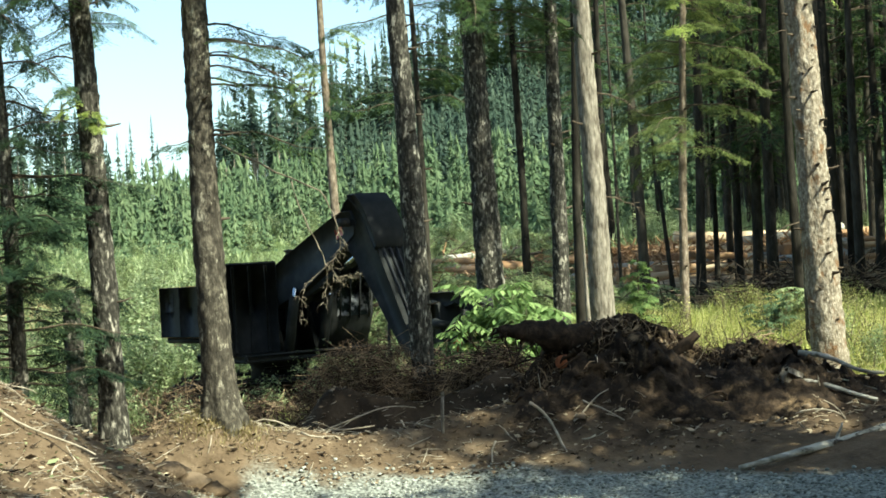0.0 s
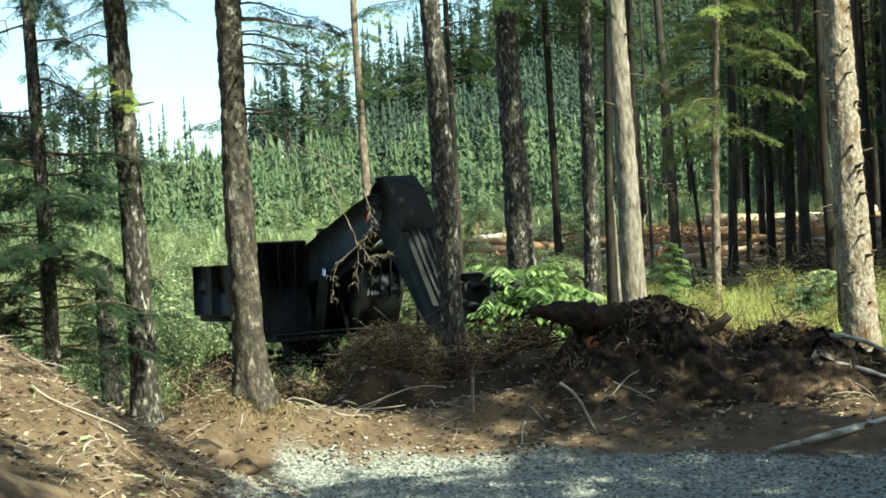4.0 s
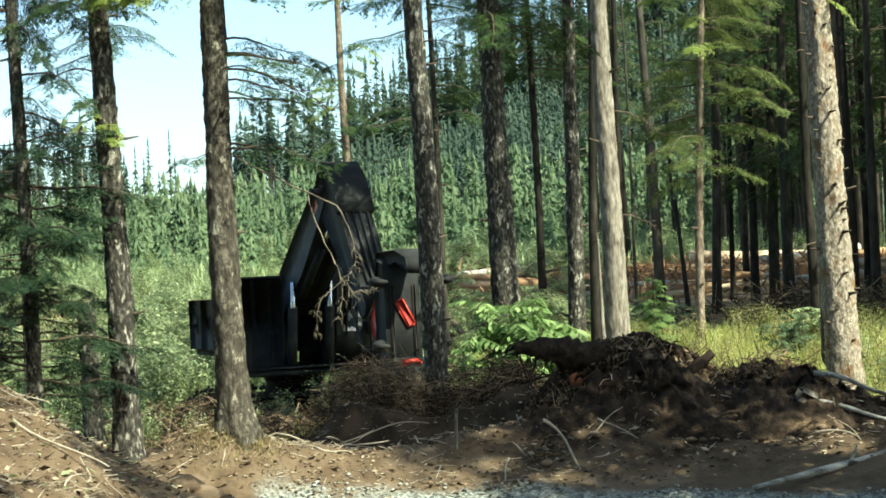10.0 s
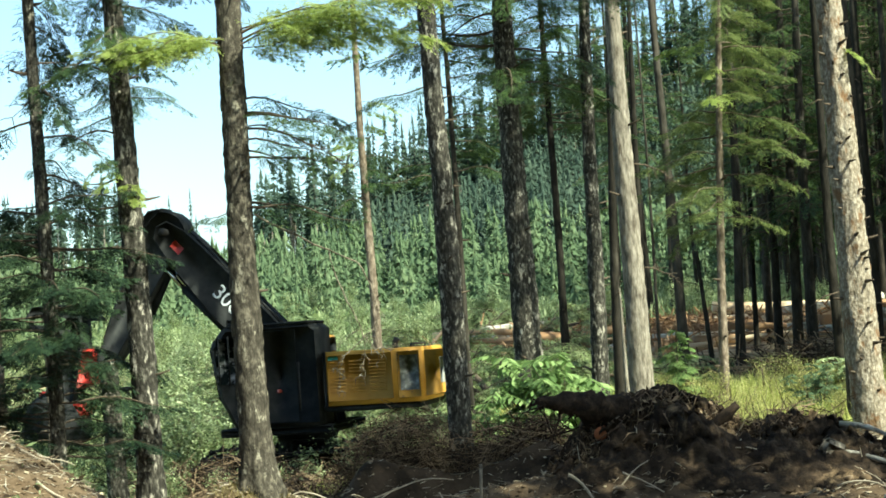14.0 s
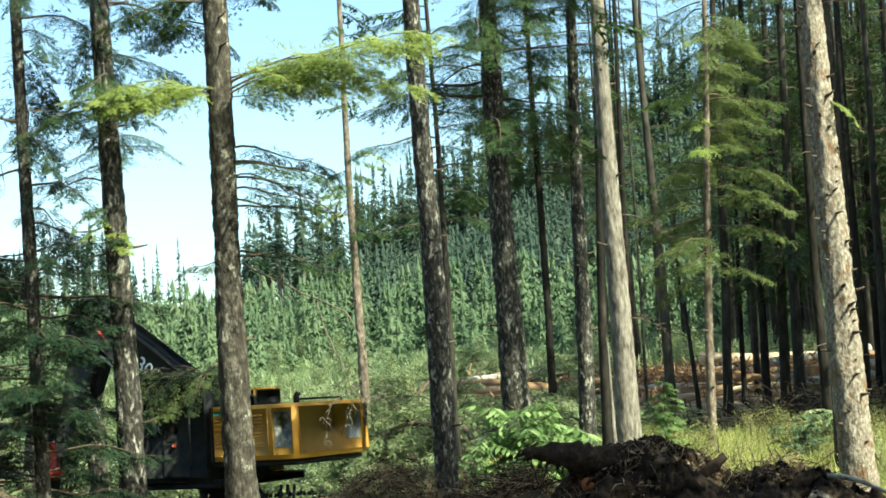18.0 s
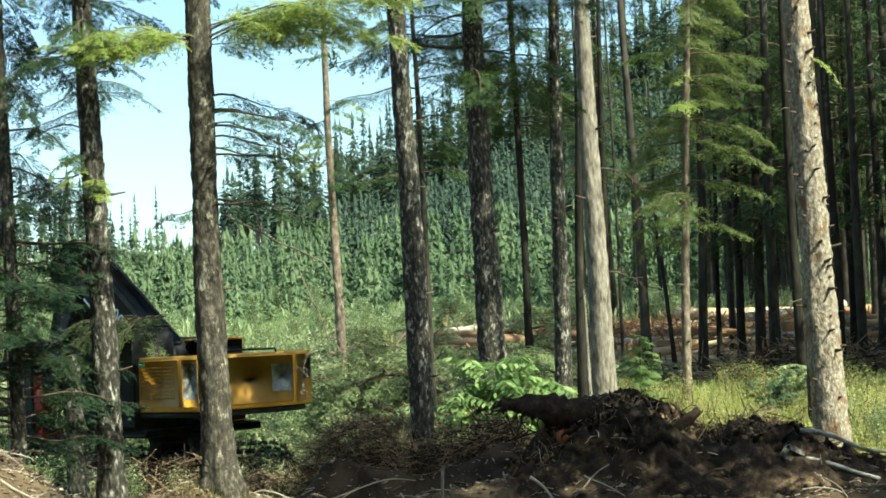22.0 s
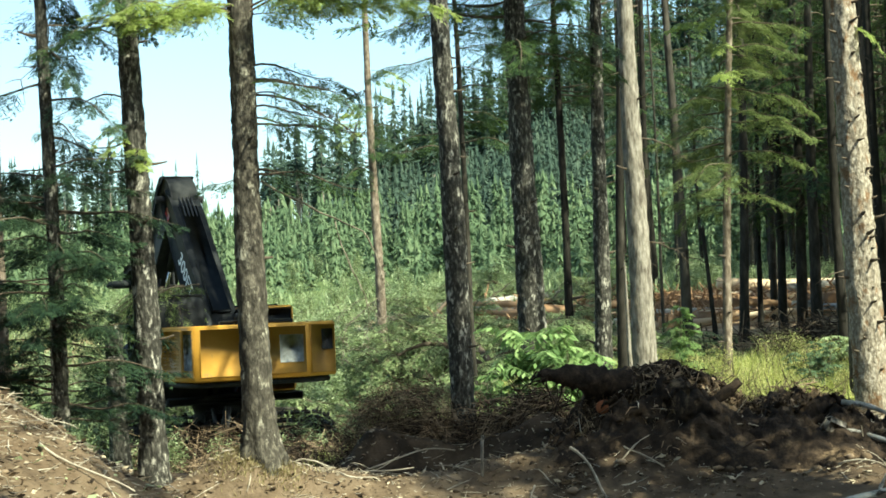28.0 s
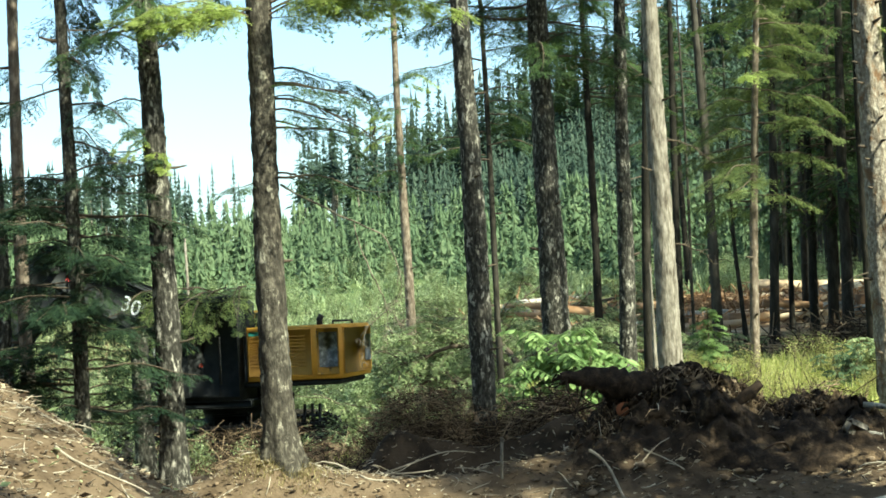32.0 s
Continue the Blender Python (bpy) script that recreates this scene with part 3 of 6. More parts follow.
def tree(x, y, r, lean=0.0, height=19.0, bark=BARK, label="", crown=(), lit_boughs=(), dead=(), stubs=0, seed=1, flare=0.35, seg=28, fine_to=9.0,
         top_r=0.25, broken=False, group="trees at the edge of the clearing", leafmat=NEEDLE, rough=0.15, step=0.05, category="tree", name="conifer_tree", stub_az=None):
    """crown, and the boughs coloured as sunlit: rows of (z low, z high, count, length, azimuth from, azimuth to,
    droop); dead: (z, azimuth, length).
    """
    g = np.random.default_rng(seed)
    root = holder(name, pose(x, y, gz(x, y)), label, category, group)
    part("trunk", trunk_mesh(g, height, r, lean, seg, flare, step, fine_to, rough, top_r, broken), bark, root, smooth=True)
    for rows, m, nm in ((crown, leafmat, "foliage"), (lit_boughs, NEEDLE_LIT, "fresh_foliage")):
        if not rows:
            continue
        leaf, wood = MB(), MB()
        for z0, z1, c, ln, a0, a1, dr, *extra in rows:
            for i in range(c):
                z = z0 + (z1 - z0) * (i + g.uniform(0.2, 0.8)) / c
                az = radians(g.uniform(a0, a1))
                hi = z0 >= 8.0
                bough(leaf, wood, g, (lean * z + r * 0.5 * math.cos(az), r * 0.5 * math.sin(az), z), az, ln * g.uniform(0.7, 1.15), extra[1] if len(extra) > 1 else g.uniform(0.0, 0.2), dr * g.uniform(0.7, 1.3),
                      dens=9 if hi else 14 * (extra[0] if extra else 1.0), sub=4 if hi else 9, leaf_w=0.075 if hi else 0.015 if m is NEEDLE_LIT else 0.012, fine=0 if hi else 6, r=0.006 if m is NEEDLE_LIT else 0.011,
                      hang=0.27 if m is NEEDLE_LIT else 0.32, spread=0.38 if m is NEEDLE_LIT else 0.42)
        tagged(part(nm, leaf, m, root), kind="stuff")
        tagged(part("bough_wood", wood, TWIG, root, smooth=True), kind="stuff")
    for z, az, ln in dead:
        mb = MB()
        a = radians(az)
        d = np.array([math.cos(a), math.sin(a), 0])
        o = np.array([lean * z, 0, z]) + d * r * 0.7
        bend = g.uniform(-0.5, -0.12)
        pts = [o + d * ln * s + np.array([0, 0, bend * ln * s * s]) + np.array([0, 0, 0.03]) * g.normal() * s for s in np.linspace(0, 1, 8)]
        tube(mb, pts, 0.017 * np.linspace(1, 0.25, 8), 6)
        for s in range(2, 8):
            for _ in range(2):
                dd = unit(d * 0.6 + g.normal(0, 0.5, 3) + np.array([0, 0, -0.2]))
                tl = ln * g.uniform(0.12, 0.3)
                tube(mb, [pts[s], pts[s] + dd * tl * 0.5, pts[s] + dd * tl + np.array([0, 0, -0.1 * tl])], [0.007, 0.005, 0.002], 4)
        part("dead_branch", mb, TWIG, root, smooth=True)
    for i in range(stubs):
        mb = MB()
        z = 0.5 + (height * 0.5 - 0.5) * (i + g.uniform(0, 0.9)) / stubs if height < 12 else 0.9 + 8.2 * (i + g.uniform(0, 0.9)) / stubs
        az = radians(g.uniform(*stub_az)) if stub_az else g.uniform(0, 2 * np.pi)
        rz = r * (1 - (1 - top_r) * z / height)
        if bark is BARK_PALE:      # stout broken whorls
            stub(mb, g, lean * z, z, rz, az, g.uniform(0.06, 0.22), g.uniform(0.016, 0.034))
        else:
            stub(mb, g, lean * z, z, rz, az, g.uniform(0.06, 0.3), g.uniform(0.012, 0.03))
        part("branch_stub", mb, TWIG, root, smooth=True)
    return root


# crowns that many trees share
def crown_proto(seed, z0, z1, count, length, droop, dens=7.5, sub=5, leaf_w=0.035, fine=2):
    g = np.random.default_rng(seed)
    leaf, wood = MB(), MB()
    for i in range(count):
        f = (i + g.uniform(0, 1)) / count
        z = z0 + (z1 - z0) * f
        ln = length * (1 - 0.75 * f) * g.uniform(0.7, 1.2)
        bough(leaf, wood, g, (0, 0, z), g.uniform(0, 2 * np.pi), ln, g.uniform(0.0, 0.2), droop * g.uniform(0.6, 1.4), dens=dens, sub=sub, leaf_w=leaf_w, bare=0.2, fine=fine)
    return leaf.mesh("crown_leaf", NEEDLE), wood.mesh("crown_wood", TWIG)


CROWNS = [crown_proto(50 + i, 6.5, 19.5, 46, 2.6, 0.4) for i in range(3)]
PLAIN = [crown_proto(90 + i, 3.4 + 3 * i, 18, 52, 2.5, 0.45, 9, 3, 0.12, 0) for i in range(2)]
CROWNS_LOW = [crown_proto(60 + i, 3.4, 17, 60, 2.4, 0.45) for i in range(2)]


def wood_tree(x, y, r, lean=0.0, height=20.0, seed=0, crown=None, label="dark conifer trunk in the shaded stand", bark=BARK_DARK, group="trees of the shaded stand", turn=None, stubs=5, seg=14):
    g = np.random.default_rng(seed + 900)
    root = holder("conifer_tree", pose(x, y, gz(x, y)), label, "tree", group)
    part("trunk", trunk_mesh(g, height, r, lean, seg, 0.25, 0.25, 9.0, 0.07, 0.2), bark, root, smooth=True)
    if crown:
        m = pose(lean * 9, 0, 0, 0, 0, g.uniform(0, 360) if turn is None else turn)
        tagged(part("foliage", crown[0], None, root, m=m), kind="stuff")
        tagged(part("bough_wood", crown[1], None, root, m=m), kind="stuff")
    mb = MB()
    for i in range(stubs):
        z = g.uniform(1.2, 9)
        a = g.uniform(0, 6.28)
        ln = g.uniform(0.2, 0.9)
        d = np.array([math.cos(a), math.sin(a), g.uniform(-0.3, 0.2)])
        o = np.array([lean * z, 0, z])
        tube(mb, [o, o + d * ln * 0.6, o + d * ln + np.array([0, 0, -0.1])], [0.014, 0.01, 0.004], 5)
    if stubs:
        tagged(part("dead_twig", mb, TWIG, root), kind="stuff")
    return root


# the trees that stand nearest, at the edge
tree(-6.80, 22.0, 0.16, -0.012, 20, label="dark rough-barked conifer on the cleared edge", crown=((2.4, 8.5, 10, 1.0, 60, 300, 0.5), (9.5, 18, 10, 1.6, 0, 360, 0.4)), stubs=6, seed=11)
tree(-6.42, 22.0, 0.10, -0.012, 16, label="slim conifer with pale flecked bark", bark=BARK_BROWN, crown=((5.5, 15, 10, 0.9, 0, 360, 0.5),), stubs=6, seed=12)
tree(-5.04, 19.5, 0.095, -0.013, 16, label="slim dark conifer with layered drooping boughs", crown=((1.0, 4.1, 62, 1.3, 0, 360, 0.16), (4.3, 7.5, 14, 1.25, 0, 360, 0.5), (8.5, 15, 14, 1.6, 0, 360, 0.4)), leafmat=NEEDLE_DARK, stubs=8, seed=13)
tree(-4.04, 19.8, 0.161, -0.022, 19, label="dark furrowed conifer trunk with a hanging bough", crown=((5.3, 7.2, 9, 1.4, 0, 360, 0.4), (3.6, 4.8, 3, 1.2, 140, 230, 0.5, 0.3), (8.2, 18, 26, 2.5, 0, 360, 0.4)), lit_boughs=((4.0, 4.4, 3, 0.55, 200, 330, 0.7),), dead=((5.6, 170, 1.3),), stubs=10, seed=14)
mossy_tree = tree(-2.745, 19.85, 0.183, -0.013, 20, bark=BARK_TAN, label="stout conifer with mossy foot and long boughs coloured as sunlit", crown=((6.2, 7.4, 6, 1.4, 100, 200, 0.35), (6.6, 7.4, 3, 1.2, -60, 60, 0.4), (3.9, 4.7, 5, 1.4, -32, 26, 0.34, 1.0, 0.05), (3.3, 3.5, 1, 1.65, 350, 352, 0.12, 0.6, -0.1), (3.2, 3.4, 1, 0.6, 185, 200, 0.25, 0.8, 0.0), (8.6, 18, 22, 2.2, 0, 360, 0.4)), lit_boughs=((5.3, 5.45, 5, 1.7, 198, 232, 0.32, 1.1, 0.10), (5.2, 5.4, 2, 1.4, 335, 352, 0.10, 1.0, 0.12), (5.3, 5.45, 3, 2.6, 336, 356, 0.36, 1.0, 0.36), (5.4, 5.5, 2, 2.5, 340, 358, 0.30, 1.0, 0.36)), dead=((4.5, 8, 1.1), (4.3, -12, 1.3), (3.95, -5, 1.2), (3.4, 5, 0.4)), stubs=8, seed=15, flare=0.5)


def hanging_branch(owner, ox, oy):
    """A long dead bough of the mossy tree, its broken tip hanging in bare forked twigs."""
    g = np.random.default_rng(11)
    base = np.array([ox, oy, gz(ox, oy)])
    mb = MB()

    def arc(a, b, sag, r0, r1, n=8):
        a, b = np.array(a, float), np.array(b, float)
        pts = [a + (b - a) * s + np.array([sag * 4 * s * (1 - s), 0.03 * g.normal(), 0.012 * g.normal()]) - base for s in np.linspace(0, 1, n)]
        tube(mb, pts, np.linspace(r0, r1, n), 6)
        return [p + base for p in pts]

    def spray(pts, first, ln, down):
        for k in range(first, len(pts)):
            for side in (-1, 1):
                if g.uniform() < 0.25:
                    continue
                d = unit(pts[k] - pts[k - 1]) + np.array([side * g.uniform(0.3, 0.9), g.normal(0, 0.4), -down * g.uniform(0.2, 1)])
                e = pts[k] + unit(d) * ln * g.uniform(0.5, 1.1)
                q = arc(pts[k], e, side * 0.02, 0.0045, 0.0018, 5)
                arc(q[2], q[2] + unit(d + g.normal(0, 0.5, 3)) * ln * 0.5, 0.01, 0.003, 0.0015, 4)

    y = oy
    main = arc((ox + 0.12, y, 4.1), (-1.42, y + 0.05, 3.45), 0.0, 0.017, 0.009)
    tip = arc(main[-1], (-1.22, y + 0.1, 2.84), 0.05, 0.009, 0.006)
    hook = arc(tip[-1], (-1.37, y + 0.1, 2.58), 0.05, 0.006, 0.003)
    spray(hook, 2, 0.14, 0.3)
    spray(tip, 5, 0.2, 0.5)
    stem = arc(main[5], (-1.53, y, 2.91), -0.03, 0.009, 0.008)
    fork = arc(stem[-1], (-1.39, y, 2.54), 0.01, 0.008, 0.007)
    out = arc(fork[-1], (-1.23, y, 2.30), 0.02, 0.006, 0.003)
    fan = arc(fork[-1], (-1.75, y + 0.05, 2.20), -0.03, 0.007, 0.003)
    low = arc(fan[5], (-1.71, y + 0.08, 1.91), -0.03, 0.005, 0.002)
    far_ = arc(out[4], (-1.02, y, 2.42), 0.0, 0.004, 0.002)
    for p, ln in ((fan, 0.17), (low, 0.1), (out, 0.13), (far_, 0.08)):
        spray(p, 2, ln, 0.5)
    mid = arc(fork[-2], (-1.45, y - 0.05, 2.12), 0.03, 0.005, 0.002)
    spray(mid, 3, 0.14, 0.3)
    part("hanging_branch", mb, TWIG_GREY, owner, "bare pale dead branch with forked hanging twigs", smooth=True)


hanging_branch(mossy_tree, -2.745, 19.85)
tree(-0.36, 23.0, 0.165, -0.012, 20, label="straight dark conifer with grey-flecked bark", crown=((8.4, 18, 32, 2.6, 0, 360, 0.4),), stubs=14, seed=16)
tree(0.77, 27.0, 0.245, -0.006, 15, label="thick dark conifer trunk standing over broad-leaved brush", crown=((6.0, 9.2, 24, 2.0, 0, 360, 0.35), (9.5, 14.5, 22, 2.2, 0, 360, 0.4)), stubs=9, seed=17)
tree(1.93, 28.0, 0.155, 0.030, 14, label="dark conifer with a pale sunlit flank", crown=((8.0, 13.5, 14, 1.5, 0, 360, 0.4),), stubs=9, seed=18)
tree(2.84, 30.0, 0.235, -0.002, 17, bark=BARK_BARE, label="pale bare grey trunk that has lost its bark", dead=((4.9, 20, 0.9), (3.0, 0, 0.7), (6.1, 190, 0.6)), stubs=6, seed=19, top_r=0.10, rough=0.09, flare=0.25)
tree(2.55, 29.6, 0.06, 0.005, 2.6, bark=BARK_BARE, label="thin pale dead stem beside the bare trunk", seed=35, broken=True, seg=14, category="dead stem", name="dead_sapling")
tree(4.75, 33.0, 0.10, 0.051, 13, bark=BARK_BROWN, label="slender young conifer with sunlit yellow-green boughs", lit_boughs=((5.6, 8.8, 4, 1.1, 150, 400, 0.30),), crown=((3.6, 9.5, 40, 1.6, 0, 360, 0.35),), leafmat=NEEDLE_MID, stubs=16, seed=20, seg=18)
tree(5.56, 24.0, 0.248, -0.031, 20, bark=BARK_PALE, label="pale sunlit conifer trunk with many broken stubs", crown=((10, 19, 20, 2.0, 0, 360, 0.4),), lit_boughs=((6.0, 6.1, 1, 0.5, 300, 340, 0.8),), stubs=54, stub_az=(190, 345), seed=21, seg=36)
tree(-6.03, 27.0, 0.165, -0.029, 2.55, label="broken-off dark snag beside the brush", broken=True, seed=22, top_r=0.85, stubs=3, category="snag", name="tree_snag", group="")
tree(-2.80, 45.0, 0.145, -0.010, 17, bark=BARK_BROWN, label="tall lone conifer with a bare brown stem", lit_boughs=((7.2, 9.0, 7, 1.0, 0, 360, 0.4),), crown=((6.2, 8.5, 7, 1.3, 0, 360, 0.4), (10, 16.5, 20, 1.3, 0, 360, 0.4)), stubs=8, seed=23, seg=16)
tree(-0.275, 35.0, 0.075, -0.011, 17, bark=BARK_DARK, label="thin dark conifer stem", crown=((5.2, 10, 22, 1.8, 0, 360, 0.3), (10, 16, 16, 1.4, 0, 360, 0.35)), stubs=4, seed=24, seg=14)
tree(2.28, 45.0, 0.12, -0.001, 18, bark=BARK_DARK, label="slim dark conifer trunk", crown=((6.6, 12, 34, 2.4, 0, 360, 0.3), (12, 17, 14, 1.6, 0, 360, 0.35)), stubs=5, seed=25, seg=14)
tree(6.23, 45.0, 0.072, -0.07, 3.1, bark=BARK_DARK, label="short broken dark snag", broken=True, seed=26, seg=12, top_r=0.7, category="snag", name="tree_snag", group="")
tree(-8.47, 32.0, 0.045, 0.018, 4.5, bark=BARK_DARK, label="thin dead sapling stem", stubs=6, seed=27, seg=10, category="dead stem", name="dead_sapling", group="")

for i, (x, y, r, ln) in enumerate(((2.60, 32, 0.10, 0.034), (4.49, 45, 0.105, 0.014), (5.49, 45, 0.15, -0.02), (5.15, 48, 0.05, 0.0), (6.84, 44, 0.135, 0.037), (8.29, 50, 0.085, 0.023),
                                   (9.04, 50, 0.065, -0.049), (9.05, 52, 0.12, 0.027), (9.15, 48, 0.16, 0.020), (9.16, 46, 0.17, 0.021), (6.42, 29, 0.14, 0.004), (9.53, 40, 0.15, 0.006),
                                   (12.36, 50, 0.12, 0.022), (11.93, 45, 0.14, 0.014), (7.3, 34, 0.11, 0.0), (10.6, 42, 0.13, 0.01), (8.4, 36, 0.12, 0.0), (11.4, 38, 0.15, 0.0), (13.2, 42, 0.16, 0.0))):
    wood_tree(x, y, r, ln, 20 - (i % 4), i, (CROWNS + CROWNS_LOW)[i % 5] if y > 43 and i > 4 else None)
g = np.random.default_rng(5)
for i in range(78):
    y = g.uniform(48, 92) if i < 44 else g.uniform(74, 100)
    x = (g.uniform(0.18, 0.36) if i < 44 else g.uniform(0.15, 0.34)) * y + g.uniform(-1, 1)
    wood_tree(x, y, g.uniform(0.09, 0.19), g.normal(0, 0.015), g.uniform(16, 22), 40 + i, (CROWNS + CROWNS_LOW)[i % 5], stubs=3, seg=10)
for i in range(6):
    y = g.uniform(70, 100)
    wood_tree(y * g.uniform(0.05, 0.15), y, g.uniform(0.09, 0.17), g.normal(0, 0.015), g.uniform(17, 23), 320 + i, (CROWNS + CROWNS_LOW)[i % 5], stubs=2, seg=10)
# unseen trees added beside and behind the viewpoint to shade the road and the heap
for i, (x, y, c) in enumerate(((7.4, 15.4, PLAIN[0]), (3.9, 5.5, PLAIN[1]), (10.5, 13.6, PLAIN[0]), (11.4, 11.0, PLAIN[0]), (13.8, 12.8, PLAIN[0]), (13.0, 9.0, PLAIN[1]), (16.5, 5.0, PLAIN[1]), (12.0, 33.0, PLAIN[1]), (13.5, 33.0, PLAIN[1]), (17, 30.0, PLAIN[1]))):
    wood_tree(x, y, 0.19, 0.0, 20, 100 + i, c, stubs=2, seg=12, label="unseen dark conifer added beside the road for its shade")
# high crowns added just out of view, to shade the hollow and upper trunks
HIGH = [crown_proto(71 + i, 8.2 + 5.0 * i, 12.5 + 6.0 * i, 34, 2.3 - 0.3 * i, 0.15, 9, 3, 0.12, 0) for i in range(2)] + [crown_proto(75, 8.8, 12.0, 28, 1.8, 0.15, 9, 3, 0.12, 0)]
for i, (x, y, k) in enumerate(((6.3, 17.0, 0), (6.7, 15.4, 2), (8.6, 20.4, 1), (9.9, 21.0, 1))):
    wood_tree(x, y, 0.15, 0.0, 19.5 if k == 1 else 13.3, 500 + i, HIGH[k], stubs=2, seg=12, label="unseen conifer with a high crown, added to cast shade")
# unseen trees right of the view, added to shade the floor of the stand
for i, (x, y) in enumerate(((13.0, 35.5), (12.4, 37.6), (14.5, 34.4), (15.6, 36.5), (14.0, 39.0), (16.0, 32.8), (17.5, 35.0))):
    wood_tree(x, y, 0.16, 0.0, 20, 620 + i, PLAIN[0], stubs=0, seg=8)
g = np.random.default_rng(16)
for i in range(34):     # more unseen trees beside the view, added to keep the stand's inside dark
    y = g.uniform(36, 49)
    wood_tree(0.315 * y + g.uniform(1.5, 15), y, 0.16, 0.0, 20, 560 + i, PLAIN[i % 2], stubs=0, seg=8)
ROW = [crown_proto(95 + i, 1.5, 13.6 + 1.5 * i, 64, 2.7, 0.4, 9, 3, 0.13, 0) for i in range(2)]
for i in range(17):     # unseen row of younger trees, their height set by where the road's shade ends
    wood_tree(6.6 + 0.62 * i, 9.4 if i % 2 else 7.1, 0.12, 0.0, 14.0 if i % 2 else 15.4, 400 + i, ROW[1 - i % 2], stubs=0, seg=8, label="unseen younger conifer added in a row to shade the road", group="roadside conifers")
# unseen wood added behind and left of the viewpoint, to block sky light
g = np.random.default_rng(15)
for i in range(64):
    if i < 48:
        x, y = -26 + 52 * ((i % 16) + g.uniform(0.1, 0.9)) / 16, -5 - 8 * (i // 16) - g.uniform(0, 6)
    else:
        x, y = -10.5 - g.uniform(0, 14), g.uniform(-2, 17)
    wood_tree(x, y, 0.18, 0.0, 20, 200 + i, PLAIN[0], stubs=0, seg=8, label="unseen conifer added behind the viewpoint to block sky light", group="wood across the road")


# far conifers on the slopes, one mesh a belt: ragged skirts of boughs, tier over tier
def far_woods(name, spots, label, seed, stem_mat, needle_mat, tiers_m=1.3, tips=9):
    g = np.random.default_rng(seed)
    mb, wood = MB(), MB()
    m = 14
    for x, y, h, w, bare in spots:
        z = gz(x, y) - 0.3
        n = max(6, int(tiers_m * h * (1 - bare)) + 3)
        f = (np.arange(n) + g.uniform(0.0, 0.5, n)) / n
        rad = 0.72 * w * (1.02 - f) ** 0.75 * g.uniform(0.7, 1.15, n) + 0.05
        drop = (1 - bare) * h / n * g.uniform(0.9, 1.7, n)
        zt = z + h * (bare + (1 - bare) * np.minimum(f + 1.25 / n, 1.0))
        a = np.linspace(0, 2 * np.pi, m, endpoint=False)[None] + g.uniform(0, 6.28, n)[:, None]
        rr = rad[:, None] * np.where(np.arange(m) % 2 == 0, 1.0, 0.45)[None] * g.uniform(0.45, 1.3, (n, m))
        zz = zt[:, None] - drop[:, None] * np.where(np.arange(m) % 2 == 0, 1.0, 0.55)[None] * g.uniform(0.4, 1.35, (n, m))
        ring = np.stack([x + rr * np.cos(a), y + rr * np.sin(a), zz], -1)
        apex = np.stack([np.full(n, x), np.full(n, y), zt + 0.05 * h * (f > 1 - 1.2 / n)], -1)[:, None]
        v = np.concatenate([ring, apex], 1).reshape(-1, 3)
        k = (np.arange(n) * (m + 1))[:, None]
        j = np.arange(m)[None]
        t = np.stack([k + j, k + (j + 1) % m, np.broadcast_to(k + m, (n, m))], -1).reshape(-1, 3)
        mb.add(v, None, t)
        nb = int(tips * h * (1 - bare))
        u = g.uniform(0, 1, nb) ** 0.9
        az = g.uniform(0, 2 * np.pi, nb)
        p = np.stack([np.full(nb, x), np.full(nb, y), z + h * (bare + (1 - bare) * u)], 1)
        d = unit(np.stack([np.cos(az), np.sin(az), g.uniform(-0.6, 0.35, nb)], 1))
        ln = w * (1.05 - u) ** 0.8 * g.uniform(0.7, 1.3, nb) + 0.1
        p = p + d * (ln * 0.45)[:, None]
        sd = unit(np.cross(d, np.array([0, 0, 1.0])) + g.normal(0, 0.5, (nb, 3)))
        blades(mb, p, d, sd, ln * 0.62, 0.06 + ln * g.uniform(0.14, 0.26, nb), 0.2)
        r = 0.0085 * h
        tube(wood, [(x, y, z), (x, y, z + h * 0.5), (x, y, z + h * 0.95)], [r, r * 0.75, r * 0.15], 4, caps=False)
    ob = thing(name, mb, needle_mat, label=label, category="trees", kind="stuff")
    thing(name + "_stems", wood, stem_mat, label="thin stems of far conifers on the slope", category="trees", kind="stuff")
    return ob


g = np.random.default_rng(77)
spots, hill = [], []
for _ in range(3900):     # younger growth across the slope
    y = 102 + 124 * g.uniform()
    x = y * g.uniform(-0.36, 0.34)
    if x < -0.08 * y and y > 200:
        continue
    h = g.uniform(3.4, 7.6) * float(np.interp(y, (100, 118), (0.6, 1.0)))
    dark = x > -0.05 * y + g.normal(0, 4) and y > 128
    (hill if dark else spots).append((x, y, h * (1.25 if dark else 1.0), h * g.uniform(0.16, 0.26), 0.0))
for _ in range(140):
    y = g.uniform(88, 104)
    h = g.uniform(1.6, 3.6)
    spots.append((y * g.uniform(-0.35, 0.2), y, h, h * g.uniform(0.22, 0.32), 0.0))
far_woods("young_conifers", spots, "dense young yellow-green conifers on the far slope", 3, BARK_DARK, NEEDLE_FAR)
spots = []
for i in range(980):     # tall timber on the ridge
    y = g.uniform(215, 290)
    a = g.uniform(-0.36, 0.36)
    if -0.196 < a < -0.132 or (a < -0.196 and i % 5):
        continue
    left = a < -0.1
    h = g.uniform(14, 20) * (1.0 if left else 1.05)
    spots.append((a * y, y, h, h * g.uniform(0.075, 0.12), g.uniform(0.55, 0.72) if left else g.uniform(0.15, 0.45)))
